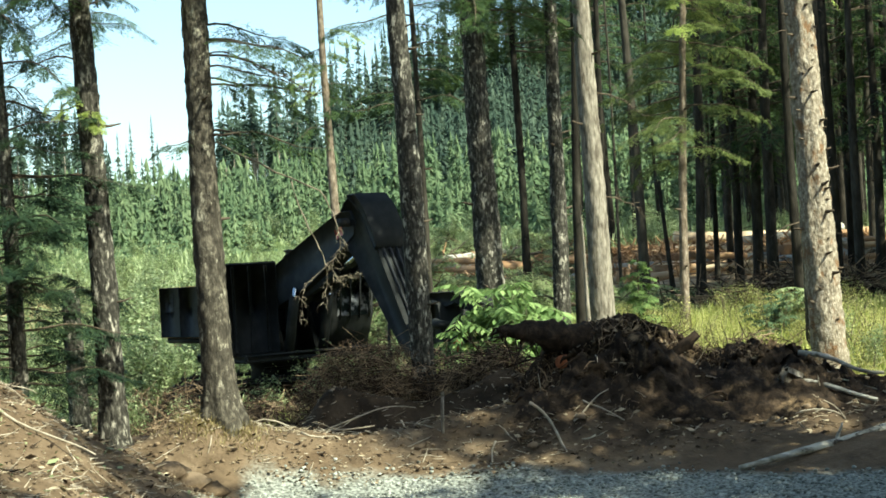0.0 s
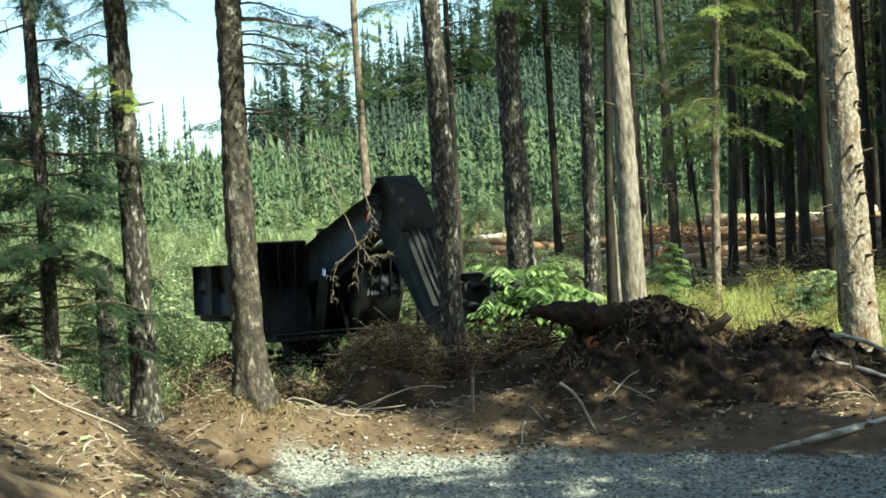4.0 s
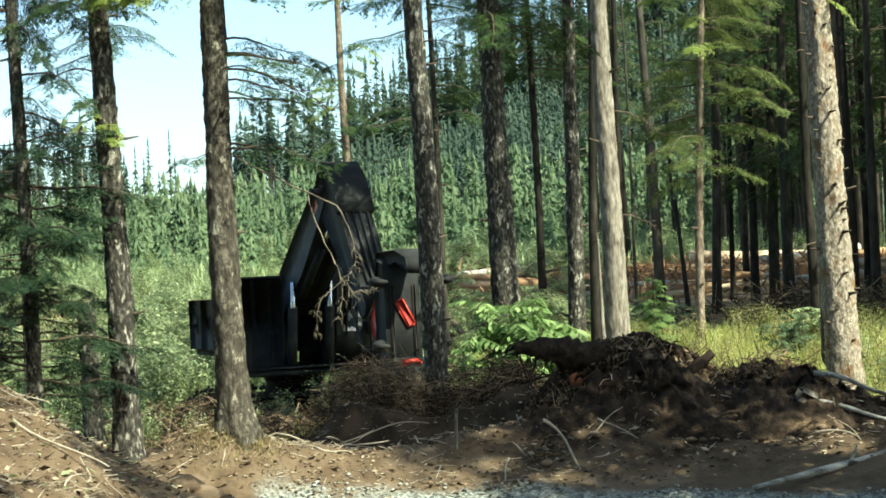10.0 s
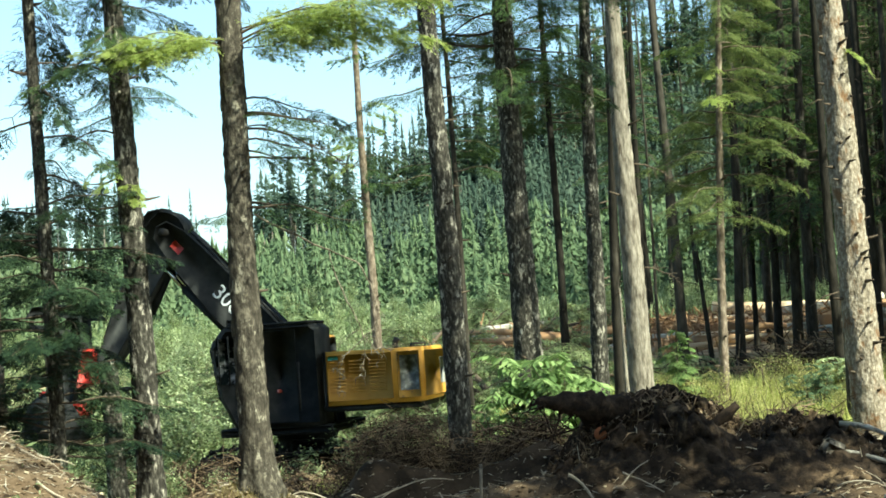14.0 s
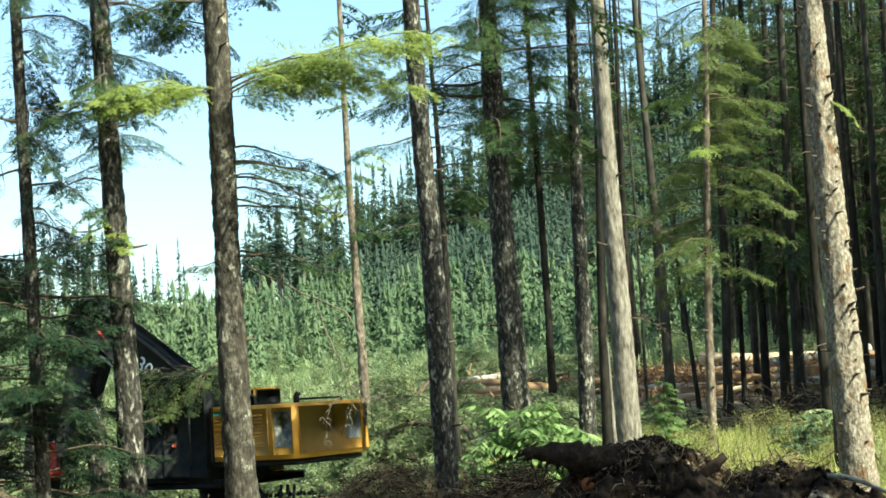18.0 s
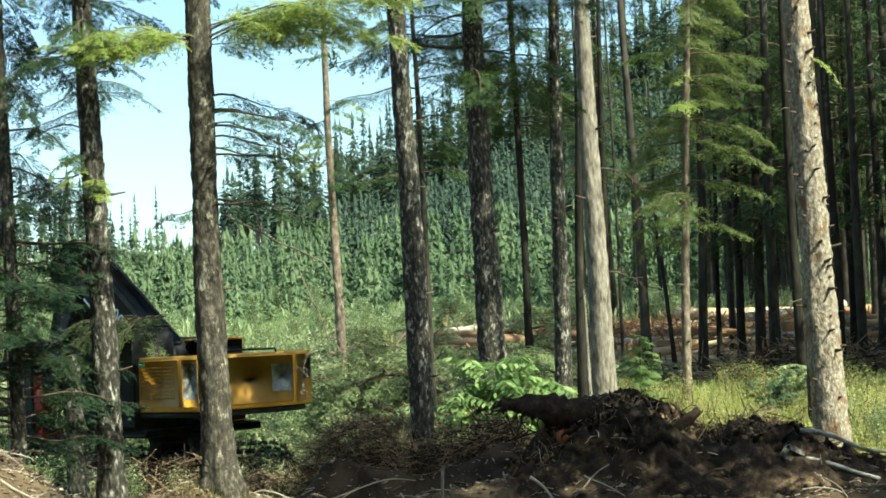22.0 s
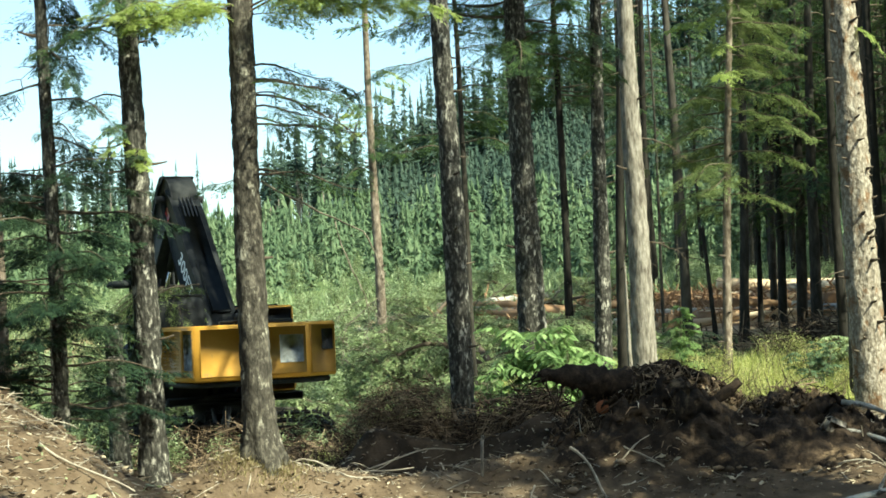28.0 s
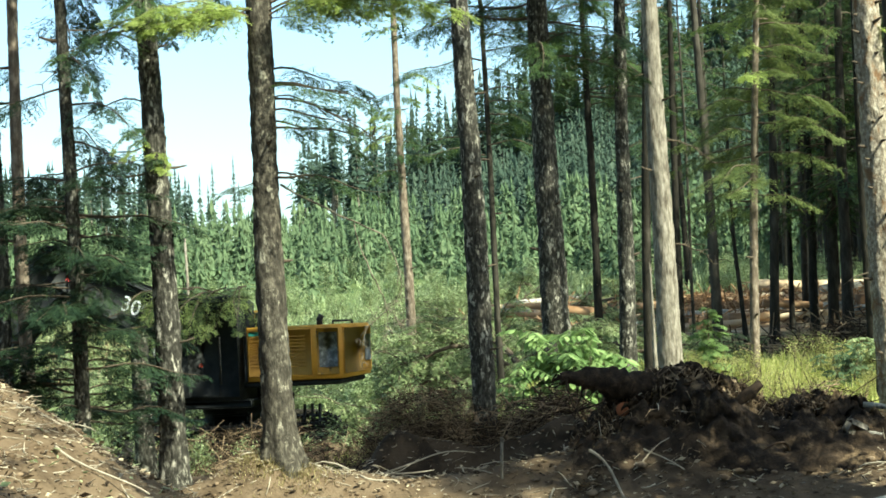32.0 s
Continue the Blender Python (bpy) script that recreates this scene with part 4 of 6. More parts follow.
for i in range(130):     # the thinned rank against the sky
    y = g.uniform(236, 262)
    h = g.uniform(15.5, 19.5)
    spots.append((y * g.uniform(-0.36, -0.198), y, h, h * g.uniform(0.05, 0.08), g.uniform(0.58, 0.72)))
for a, h in ((-0.192, 18.5), (-0.187, 17), (-0.184, 20), (-0.178, 15), (-0.171, 21), (-0.168, 17), (-0.161, 13)):
    spots.append((a * 250, 250, h, 1.05, 0.5))
far_woods("ridge_timber", spots, "tall thin conifers with bare stems along the ridge", 4, BARK_BARE, NEEDLE_HILL)
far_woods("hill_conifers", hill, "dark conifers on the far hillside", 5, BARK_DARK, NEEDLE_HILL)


# ---- the tree harvester on tracks ----
MX, MY, MZ, MYAW = -3.51, 32.0, -0.34, 6.0
machine = holder("feller_buncher", pose(MX, MY, MZ, 0, 0, MYAW), "yellow and black tracked forestry machine with a red felling head", "forestry machine")

# undercarriage: two tracks, frames, shoes, rollers
for sgn in (1, -1):
    fr = MB()
    yc = sgn * 1.30
    box(fr, -1.65, 1.65, yc - 0.16, yc + 0.16, 0.26, 0.66, 0.04)
    track_frame = part("track_frame", fr, STEEL, machine)
    for xw, rw in ((-1.72, 0.38), (1.72, 0.38)):
        w = MB()
        tube(w, [(xw, yc - 0.22, 0.47), (xw, yc, 0.47), (xw, yc + 0.22, 0.47)], rw, 20)
        tube(w, [(xw, yc - 0.26, 0.47), (xw, yc, 0.47), (xw, yc + 0.26, 0.47)], rw * 0.35, 12)
        part("sprocket" if xw > 0 else "idler_wheel", w, STEEL, machine)
    for k in range(7):
        w = MB()
        xr = -1.2 + 0.4 * k
        tube(w, [(xr, yc - 0.2, 0.2), (xr, yc, 0.2), (xr, yc + 0.2, 0.2)], 0.13, 12)
        part("track_roller", w, STEEL, track_frame)
    # shoes on the closed loop
    L, R = 3.44, 0.45
    loop = 2 * L + 2 * math.pi * R
    n = 44
    shoe = MB()
    box(shoe, -0.095, 0.095, -0.33, 0.33, -0.025, 0.02, 0.008)
    box(shoe, -0.018, 0.018, -0.33, 0.33, 0.0, 0.075, 0.006)
    shoe_me = shoe.mesh("track_shoe", STEEL)
    for k in range(n):
        s = loop * k / n
        if s < L:
            x, z, a = -L / 2 + s, 0.47 + R, 0
        elif s < L + math.pi * R:
            ph = (s - L) / R
            x, z, a = L / 2 + R * math.sin(ph), 0.47 + R * math.cos(ph), math.degrees(ph)
        elif s < 2 * L + math.pi * R:
            x, z, a = L / 2 - (s - L - math.pi * R), 0.47 - R, 180
        else:
            ph = (s - 2 * L - math.pi * R) / R
            x, z, a = -L / 2 - R * math.sin(ph), 0.47 - R * math.cos(ph), 180 + math.degrees(ph)
        part("track_shoe", shoe_me, None, machine, m=pose(x, yc, z, 0, a, 0))
car = MB()
box(car, -0.75, 0.75, -1.15, 1.15, 0.45, 0.85, 0.08)
tube(car, [(0, 0, 0.8), (0, 0, 1.05), (0, 0, 1.22)], [0.62, 0.55, 0.60], 24)
box(car, -0.35, 0.35, -0.75, 0.75, 0.8, 1.12, 0.05)
part("carbody", car, BLACK, machine)
yl = MB()
box(yl, 1.0, 1.6, -1.2, 1.2, 0.3, 0.42, 0.03)
part("guard_plate", yl, YELLOW_D, machine)

# upper house: x forward, y left
house = part("upper_deck", box(MB(), -0.85, 1.30, -1.36, 1.36, 1.26, 1.42, 0.03), BLACK, machine, "black slewing deck")
hood_o = [(-2.60, 1.36), (-2.58, -0.80), (-2.28, -1.45), (-0.35, -1.42), (-0.75, 1.42), (-2.10, 1.42)]


def plan_prism(outline, z0, z1, c=0.03):
    """A prism on a plan outline."""
    o = np.asarray(outline, float)
    n, mid = len(o), o.mean(0)
    rings = []
    for z, s in ((z0, c), (z0 + c, 0), (z1 - c, 0), (z1, c)):
        oo = o + unit(mid - o) * s
        rings.append(np.column_stack([oo, np.full(n, z)]))
    v = np.concatenate(rings + [np.array([[*mid, z0], [*mid, z1]])])
    q = [(r * n + j, r * n + (j + 1) % n, (r + 1) * n + (j + 1) % n, (r + 1) * n + j) for r in range(3) for j in range(n)]
    t = [(4 * n, (j + 1) % n, j) for j in range(n)] + [(4 * n + 1, 3 * n + j, 3 * n + (j + 1) % n) for j in range(n)]
    return MB().add(v, q, t)


def ccw(o):
    a = sum(o[i][0] * o[(i + 1) % len(o)][1] - o[(i + 1) % len(o)][0] * o[i][1] for i in range(len(o)))
    return o if a > 0 else o[::-1]


hood = part("engine_hood", plan_prism(ccw(hood_o), 1.74, 2.74), YELLOW, house, "yellow engine housing with louvred doors")
belly = [(-2.50, 1.25), (-2.48, -0.75), (-2.2, -1.36), (-0.4, -1.35), (-0.4, 1.35), (-2.0, 1.35)]
part("counterweight", plan_prism(ccw(belly), 1.63, 1.735), BLACK, house)
# doors and louvres on the left flank of the hood
d1 = box(MB(), -2.06, -0.83, 1.422, 1.45, 1.82, 2.68, 0.01)
part("louvred_door", d1, YELLOW, house)
for j in range(3):
    lv = MB()
    for k in range(10):
        box(lv, -1.94 + j * 0.38, -1.62 + j * 0.38, 1.449, 1.456, 1.98 + k * 0.062, 2.004 + k * 0.062, 0.003)
    part("louvre", lv, YELLOW, house)
part("door_edge", box(MB(), -0.81, -0.752, 1.40, 1.46, 1.74, 2.74, 0.01), BLACK, house)
part("warning_label", box(MB(), -1.05, -0.85, 1.451, 1.456, 2.58, 2.65, 0.001), GREEN, house, "small green label")
# chamfer panel between flank and rear with a dark plate of unreadable lines
ch = pose(-2.35, 1.39, 0, 0, 0, math.degrees(math.atan2(-0.06, -0.50)))
cb = MB()
box(cb, -0.21, 0.21, -0.03, -0.006, 1.82, 2.68, 0.01, ch)
part("corner_panel", cb, YELLOW_D, house)
part("notice_plate", box(MB(), -0.16, 0.18, -0.037, -0.031, 1.96, 2.60, 0.002, ch), NOTICE, house, "weathered grey notice with unreadable lines")
# rear face: door seams, white notice
part("rear_door", box(MB(), -2.628, -2.603, -0.74, 1.28, 1.82, 2.68, 0.01), YELLOW, house)
part("notice_plate", box(MB(), -2.636, -2.630, -0.68, -0.22, 2.02, 2.52, 0.002), NOTICE_PALE, house, "weathered pale notice with unreadable lines")
# right rear chamfer: a door with a vent
rc = pose(-2.43, -1.125, 0, 0, 0, math.degrees(math.atan2(-0.65, 0.30)))
part("side_door", box(MB(), -0.32, 0.32, -0.03, -0.006, 1.80, 2.69, 0.01, rc), YELLOW, house)
part("door_window", box(MB(), -0.04, 0.26, -0.036, -0.029, 2.22, 2.60, 0.003, rc), STEEL, house)
# right flank doors in black: deep shade on yellow panels put into the colour
part("side_door", box(MB(), -2.2, -1.25, -1.485, -1.44, 1.75, 2.735, 0.01), BLACK, house)
part("vent_grille", box(MB(), -1.9, -1.5, -1.492, -1.482, 2.25, 2.62, 0.004), STEEL, house)
part("side_door", box(MB(), -1.23, -0.36, -1.475, -1.43, 1.75, 2.735, 0.01), BLACK, house)
part("hood_bulkhead", box(MB(), -0.42, -0.325, -0.60, 1.40, 1.74, 2.735, 0.01), BLACK, house)
# exhaust on top
ex = MB()
tube(ex, [(-1.9, 0.3, 2.7), (-1.9, 0.3, 2.85), (-1.95, 0.3, 2.92)], 0.06, 10)
part("exhaust_pipe", ex, STEEL, house)
rail = MB()
for a, b in (((-2.3, 0.8, 2.72), (-2.3, 0.8, 2.80)), ((-2.3, -0.6, 2.72), (-2.3, -0.6, 2.80)), ((-2.3, 0.8, 2.80), (-2.3, -0.6, 2.80))):
    rod(rail, a, b, 0.02, 8)
part("top_rail", rail, BLACK, house)
# tall housing beside the arm on the right
part("side_housing", box(MB(), -0.32, 0.80, -1.42, -0.55, 1.41, 3.08, 0.04), YELLOW, house, "tall yellow housing with dark front edge")
part("housing_front", box(MB(), 0.80, 0.94, -1.54, -0.44, 1.38, 3.12, 0.03), BLACK, house)
part("cooler_opening", box(MB(), -0.335, -0.318, -1.36, -0.62, 2.76, 3.02, 0.004), BLACK, house, "dark cooler opening")
part("cooler_opening", box(MB(), -0.25, 0.70, -1.436, -1.418, 2.80, 3.02, 0.004), BLACK, house, "dark cooler opening")
for k in range(3):
    part("front_rib", box(MB(), 0.938, 0.962, -1.40 + 0.34 * k, -1.34 + 0.34 * k, 1.45, 3.05, 0.008), BLACK, house)
for k in range(2):
    part("housing_door", box(MB(), -0.27 + k * 0.53, 0.21 + k * 0.53, -1.445, -1.422, 1.5, 2.74, 0.01), YELLOW, house)
    part("door_window", box(MB(), -0.17 + k * 0.53, 0.11 + k * 0.53, -1.449, -1.444, 2.0, 2.5, 0.002), YELLOW_D, house)
# cab on the left
cab = part("cab", prism(MB(), [(-0.70, 1.41), (0.98, 1.41), (1.26, 1.95), (1.42, 2.95), (1.14, 3.30), (-0.58, 3.30), (-0.70, 3.20)], 0.50, 1.44, 0.09), BLACK, house, "black armoured cab")
part("cab_roof", box(MB(), -0.60, 1.08, 0.52, 1.42, 3.297, 3.35, 0.02), BLACK, house)
part("roof_window", box(MB(), -0.17, 0.19, -0.36, 0.36, 0.002, 0.02, 0.006, pose(1.285, 0.97, 3.13, 0, 51.3, 0)), SKYLIGHT, house, "sloped roof window that mirrors the sky")
part("cab_window", box(MB(), 0.42, 1.28, 1.437, 1.452, 2.25, 3.12, 0.01), GLASS, house)
part("cab_window", box(MB(), -0.008, 0.008, -0.37, 0.37, -0.45, 0.42, 0.006, pose(1.345, 0.97, 2.45, 0, 9.1, 0)), GLASS, house)
part("cab_door", box(MB(), -0.26, 0.36, 1.437, 1.452, 1.5, 3.2, 0.012), BLACK, house)
for k in range(5):
    part("guard_bar", rod(MB(), (0.46 + k * 0.19, 1.475, 2.22), (0.46 + k * 0.19, 1.475, 3.15), 0.014, 8), BLACK, house)
for k in range(4):
    part("guard_bar", rod(MB(), (1.29, 0.66 + k * 0.21, 1.95), (1.44, 0.66 + k * 0.21, 2.92), 0.016, 8), BLACK, house)
gr = MB()
rod(gr, (-0.3, 1.48, 1.7), (-0.3, 1.48, 2.6), 0.016, 8)
part("grab_rail", gr, STEEL, house)
lamp = MB()
box(lamp, 0.05, 0.13, 1.45, 1.48, 2.05, 2.11, 0.008)
part("marker_lamp", lamp, LAMP, house, "small red marker lamp")
for yy in (0.62, 1.30):
    wl = MB()
    box(wl, 0.95, 1.07, yy - 0.08, yy + 0.08, 3.345, 3.46, 0.02)
    part("work_lamp", wl, BLACK, house)
hs = MB()
for k in range(3):
    tube(hs, [(-1.6 - 0.15 * k, 0.5, 1.25), (-1.6 - 0.15 * k, 0.55, 0.95), (-1.5 - 0.15 * k, 0.6, 0.75), (-1.3 - 0.1 * k, 0.6, 0.85), (-1.15, 0.6, 1.2)], 0.03, 8)
part("hydraulic_hose", hs, RUBBER, house, smooth=True)
bk = MB()
for yy in (-0.42, 0.32):
    prism(bk, [(-0.7, 1.4), (0.9, 1.4), (0.3, 2.85), (-0.1, 3.05), (-0.45, 2.9)], yy, yy + 0.1, 0.01)
part("arm_bracket", bk, BLACK, house)

# boom: along +x from its foot, 4.0 m
PIV, BL, SL = (0.0, -0.05, 2.46), 3.8, 2.95
bo = [(-0.18, -0.20), (0.5, -0.42), (1.9, -0.50), (3.1, -0.36), (3.6, -0.27), (3.92, -0.21), (4.04, 0.0), (3.95, 0.22), (3.6, 0.33), (3.1, 0.36), (1.9, 0.36), (0.5, 0.32), (-0.15, 0.20)]
boom = part("boom", prism(MB(), bo, -0.32, 0.32, 0.03), BLACK, machine, "black boom with white lettering")
fd = bpy.data.curves.new("lettering", "FONT")
fd.body, fd.size, fd.extrude, fd.align_x, fd.align_y = "300FT", 0.42, 0.004, "CENTER", "CENTER"
for sgn in (1,):
    tob = bpy.data.objects.new("t", fd)
    scene.collection.objects.link(tob)
    bpy.context.view_layer.update()
    tm = bpy.data.meshes.new_from_object(tob.evaluated_get(bpy.context.evaluated_depsgraph_get()))
    scene.collection.objects.unlink(tob)
    tm.materials.clear()
    tm.materials.append(WHITE)
    part("lettering", tm, None, boom, "white letters", m=pose(1.75, 0.325 * sgn, -0.05, 90, 0, 180 if sgn > 0 else 0))
for yy in (0.3235, -0.3235):
    part("reflector", box(MB(), 3.3, 3.55, yy - 0.0025, yy + 0.0025, -0.08, 0.08, 0.001), RED, boom, "orange-red reflector plate")
part("elbow_pin", rod(MB(), (3.8, -0.50, 0.05), (3.8, 0.50, 0.05), 0.075), STEEL, boom)
part("boom_rib", box(MB(), 0.4, 3.3, -0.20, 0.20, 0.335, 0.40, 0.02), BLACK, boom)
for yy in (-0.16, 0.16):
    c1 = MB()
    rod(c1, (1.3, yy, -0.52), (2.8, yy, -0.52), 0.075)
    cyl = part("stick_cylinder", c1, BLACK, boom)
    c2 = MB()
    rod(c2, (2.8, yy, -0.52), (3.7, yy, -0.48), 0.042)
    part("cylinder_rod", c2, CHROME, cyl)
hs = MB()
for k in range(4):
    yy = -0.12 + 0.08 * k
    tube(hs, [(0.2, yy, 0.25), (1.0, yy, 0.34), (2.4, yy, 0.33), (3.2, yy, 0.40), (3.55, yy, 0.36)], 0.022, 7)
part("hydraulic_hose", hs, RUBBER, boom, smooth=True)

# stick: along +x from the elbow
so = [(0.5, -0.36), (1.4, -0.28), (SL - 0.35, -0.20), (SL - 0.08, -0.17), (SL, 0.0), (SL - 0.08, 0.17), (SL - 0.6, 0.22), (1.3, 0.36), (0.62, 0.46)]
so += [(0.08 + 0.50 * math.cos(radians(a_)), 0.04 + 0.50 * math.sin(radians(a_))) for a_ in range(65, 256, 19)]
stick = part("stick", prism(MB(), so, -0.29, 0.29, 0.04), BLACK, machine, "black stick with a rounded elbow and dusty ribs")
cap = MB()
prism(cap, [(-0.40, 0.28), (-0.22, 0.52), (0.10, 0.60), (0.62, 0.56), (0.95, 0.47), (0.95, 0.36), (0.5, 0.42), (0.0, 0.45)], -0.33, 0.33, 0.03)
part("elbow_cap", cap, BLACK, stick, "rounded black elbow guard")
rb = MB()
for k in range(4):
    rod(rb, (0.95, -0.195 + 0.13 * k, 0.43), (2.45, -0.15 + 0.10 * k, 0.25), 0.025, 8)
part("hydraulic_hose", rb, RUBBER, stick)
c1 = MB()
rod(c1, (0.35, 0, -0.30), (1.6, 0, -0.36), 0.08)
cyl = part("head_cylinder", c1, BLACK, stick)
c2 = MB()
rod(c2, (1.6, 0, -0.36), (2.75, 0, -0.42), 0.042)
part("cylinder_rod", c2, CHROME, cyl)
tube(hs2 := MB(), [(1.9, 0.12, -0.2), (2.5, 0.16, -0.55), (3.0, 0.1, -0.75), (3.25, 0.05, -0.35)], 0.03, 8)
tube(hs2, [(1.7, -0.12, -0.2), (2.3, -0.16, -0.7), (2.9, -0.1, -0.9), (3.3, -0.05, -0.4)], 0.03, 8)
part("hydraulic_hose", hs2, RUBBER, stick, smooth=True)

# felling head: upright, x away from the stick, wrist at its origin
head = part("felling_head", prism(MB(), [(-0.06, -1.15), (0.46, -1.15), (0.46, 0.45), (0.36, 0.88), (0.10, 0.92), (-0.04, 0.35)], -0.30, 0.30, 0.03), BLACK, machine, "black felling head with red guards and domed saw housing")
rd = MB()
prism(rd, [(-0.44, -0.30), (-0.05, -0.52), (0.02, 0.26), (-0.20, 0.32), (-0.42, 0.15)], -0.24, 0.24, 0.04)
part("wrist_link", box(MB(), -0.66, -0.02, -0.17, 0.17, -0.20, 0.16, 0.05), STEEL, head)
part("wrist_guard", rd, RED, head, "red wrist guard")
rd = MB()
box(rd, -0.34, -0.02, -0.30, 0.30, -1.00, -0.78, 0.05)
part("lower_guard", rd, RED, head, "red lower guard")
hz = MB()
tube(hz, [(0.30, 0, -1.56), (0.30, 0, -1.50), (0.30, 0, -1.20), (0.30, 0, -0.90), (0.30, 0, -0.66)], [0.58, 0.66, 0.68, 0.56, 0.30], 30)
part("saw_housing", hz, BLACK, head, smooth=True)
part("saw_disc", tube(MB(), [(0.40, 0, -1.62), (0.40, 0, -1.59), (0.40, 0, -1.56)], [0.60, 0.62, 0.60], 36), STEEL, head)
for sgn in (1, -1):
    for z0, ln in ((0.55, 0.95), (-0.45, 0.85)):
        arm = MB()
        pts = [np.array([0.25 + 0.85 * ln * math.sin(s_ * 1.5), sgn * (0.28 + 0.36 * ln * math.sin(s_ * 2.6)), z0]) for s_ in np.linspace(0, 1.0, 10)]
        tube(arm, pts, 0.075 * np.array([1.1, 1.2, 1.2, 1.15, 1.1, 1.0, 0.9, 0.75, 0.55, 0.25]), 8)
        part("clamp_arm", arm, BLACK, head, smooth=True)
part("push_bar", box(MB(), 0.455, 0.53, -0.08, 0.08, -0.24, 0.24, 0.03, pose(0, 0.02, 0.05, 28, 0, 0)), RED, head, "red diagonal push bar")
part("saw_guard", box(MB(), 0.46, 0.72, -0.16, 0.20, -0.86, -0.68, 0.05), RED, head, "red guard over the saw")
for yy in (-0.22, 0.16):
    part("face_rib", box(MB(), 0.45, 0.50, yy, yy + 0.06, -1.0, 0.5, 0.015), STEEL, head)
tp = MB()
prism(tp, [(-0.30, 0.90), (0.30, 0.80), (0.75, 0.86), (1.10, 0.80), (1.28, 0.66), (1.18, 0.92), (0.70, 1.06), (-0.1, 1.04)], -0.20, 0.20, 0.02)
part("top_hook", tp, BLACK, head)
for k in range(4):
    yy = -0.2 + 0.13 * k
    part("hydraulic_hose", tube(MB(), [(-0.1, yy, 0.3), (-0.50, yy * 1.2, 0.0), (-0.55, yy, -0.6), (-0.15, yy, -0.95)], 0.025, 7), RUBBER, head, smooth=True)
# lift cylinders between deck and boom
barrels, rods = [], []
for yy in (-0.36, 0.36):
    b = part("lift_cylinder", rod(MB(), (0, 0, 0), (1.25, 0, 0), 0.095), BLACK, machine)
    r = part("cylinder_rod", rod(MB(), (0, 0, 0), (1.35, 0, 0), 0.05), CHROME, machine)
    barrels.append((b, yy))
    rods.append((r, yy))


# ---- the felled tree that the head lifts away ----
def felled_tree():
    g = np.random.default_rng(31)
    root = holder("felled_tree", pose(0, 0, 0), "slim cut conifer held in the felling head", "tree")
    part("trunk", trunk_mesh(g, 11.6, 0.135, 0.0, 16, 0.05, 0.2, 8.0, 0.06, 0.15, sink=0.0), BARK_DARK, root, smooth=True)
    leaf, wood = MB(), MB()
    for i in range(30):
        z = 8.3 + 3.0 * i / 30
        bough(leaf, wood, g, (0, 0, z), g.uniform(0, 6.28), 1.5 * (1.1 - i / 34), 0.1, 0.4)
    tagged(part("foliage", leaf, NEEDLE, root), kind="stuff")
    tagged(part("bough_wood", wood, TWIG, root), kind="stuff")
    return root


cut_tree = felled_tree()


def cut_boughs():
    """A tangle of cut boughs: it lies in the slash, then comes down on the cab and rides there."""
    g = np.random.default_rng(37)
    root = holder("cut_boughs", pose(0, 0, 0), "tangle of cut green conifer boughs draped over the cab", "boughs")
    leaf, wood = MB(), MB()
    for i in range(24):
        bough(leaf, wood, g, (g.uniform(-0.9, 0.7), g.uniform(-0.5, 0.4), g.uniform(0.04, 0.2)), radians(g.choice([90, 75, 110, 60, 125, 180, 0, 270]) + g.normal(0, 14)), g.uniform(0.9, 1.5), g.uniform(0.0, 0.2), g.uniform(0.6, 0.95), dens=11, sub=7, fine=3, leaf_w=0.016)
    tagged(part("foliage", leaf, NEEDLE_MID, root), kind="stuff")
    tagged(part("bough_wood", wood, TWIG, root), kind="stuff")
    return root


boughs = cut_boughs()


# ---- heap, bank and road side ----
def limb(mb, g, a, b, r0, r1, bend=0.15, seg=7, n=9, wob=0.12):
    a, b = np.asarray(a, float), np.asarray(b, float)
    ln = np.linalg.norm(b - a)
    off = g.normal(0, bend, 3) * ln
    off2 = g.normal(0, bend * 0.5, 3) * ln
    s = np.linspace(0, 1, n)[:, None]
    pts = a + (b - a) * s + off * np.sin(np.pi * s) + off2 * np.sin(2 * np.pi * s)
    tube(mb, pts, np.linspace(r0, r1, n) * (1 + 0.15 * g.uniform(-1, 1, n)), seg, True, wob, g)
    return pts


def lump(mb, g, c, r, squash=0.7, n=7):
    """An uneven clod."""
    a = np.linspace(0, 2 * np.pi, n, endpoint=False) + g.uniform(0, 1)
    rings = []
    for f, z in ((0.75, -0.5), (1.0, 0.0), (0.6, 0.6)):
        rr = r * f * g.uniform(0.7, 1.25, n)
        rings.append(np.stack([rr * np.cos(a), rr * np.sin(a), np.full(n, z * r * squash) + g.uniform(-0.15, 0.15, n) * r], 1))
    v = np.concatenate(rings + [np.array([[0, 0, 0.85 * r * squash]])]) + np.asarray(c)
    q = [(k * n + j, k * n + (j + 1) % n, (k + 1) * n + (j + 1) % n, (k + 1) * n + j) for k in range(2) for j in range(n)]
    mb.add(v, q, [(3 * n, 2 * n + j, 2 * n + (j + 1) % n) for j in range(n)])


BRUSH = mat("brown_brush", [(0.03, 0.02, 0.013), (0.085, 0.058, 0.036), (0.26, 0.185, 0.115)], 4, 0.95, 0.3, 30, island=0.7, spec=0.1)
g = np.random.default_rng(101)
wad = holder("root_heap", pose(2.2, 21.3, gz(2.2, 21.3)), "dark upturned stump with tangled torn roots on the earth bank", "stump")
wz = gz(2.2, 21.3)


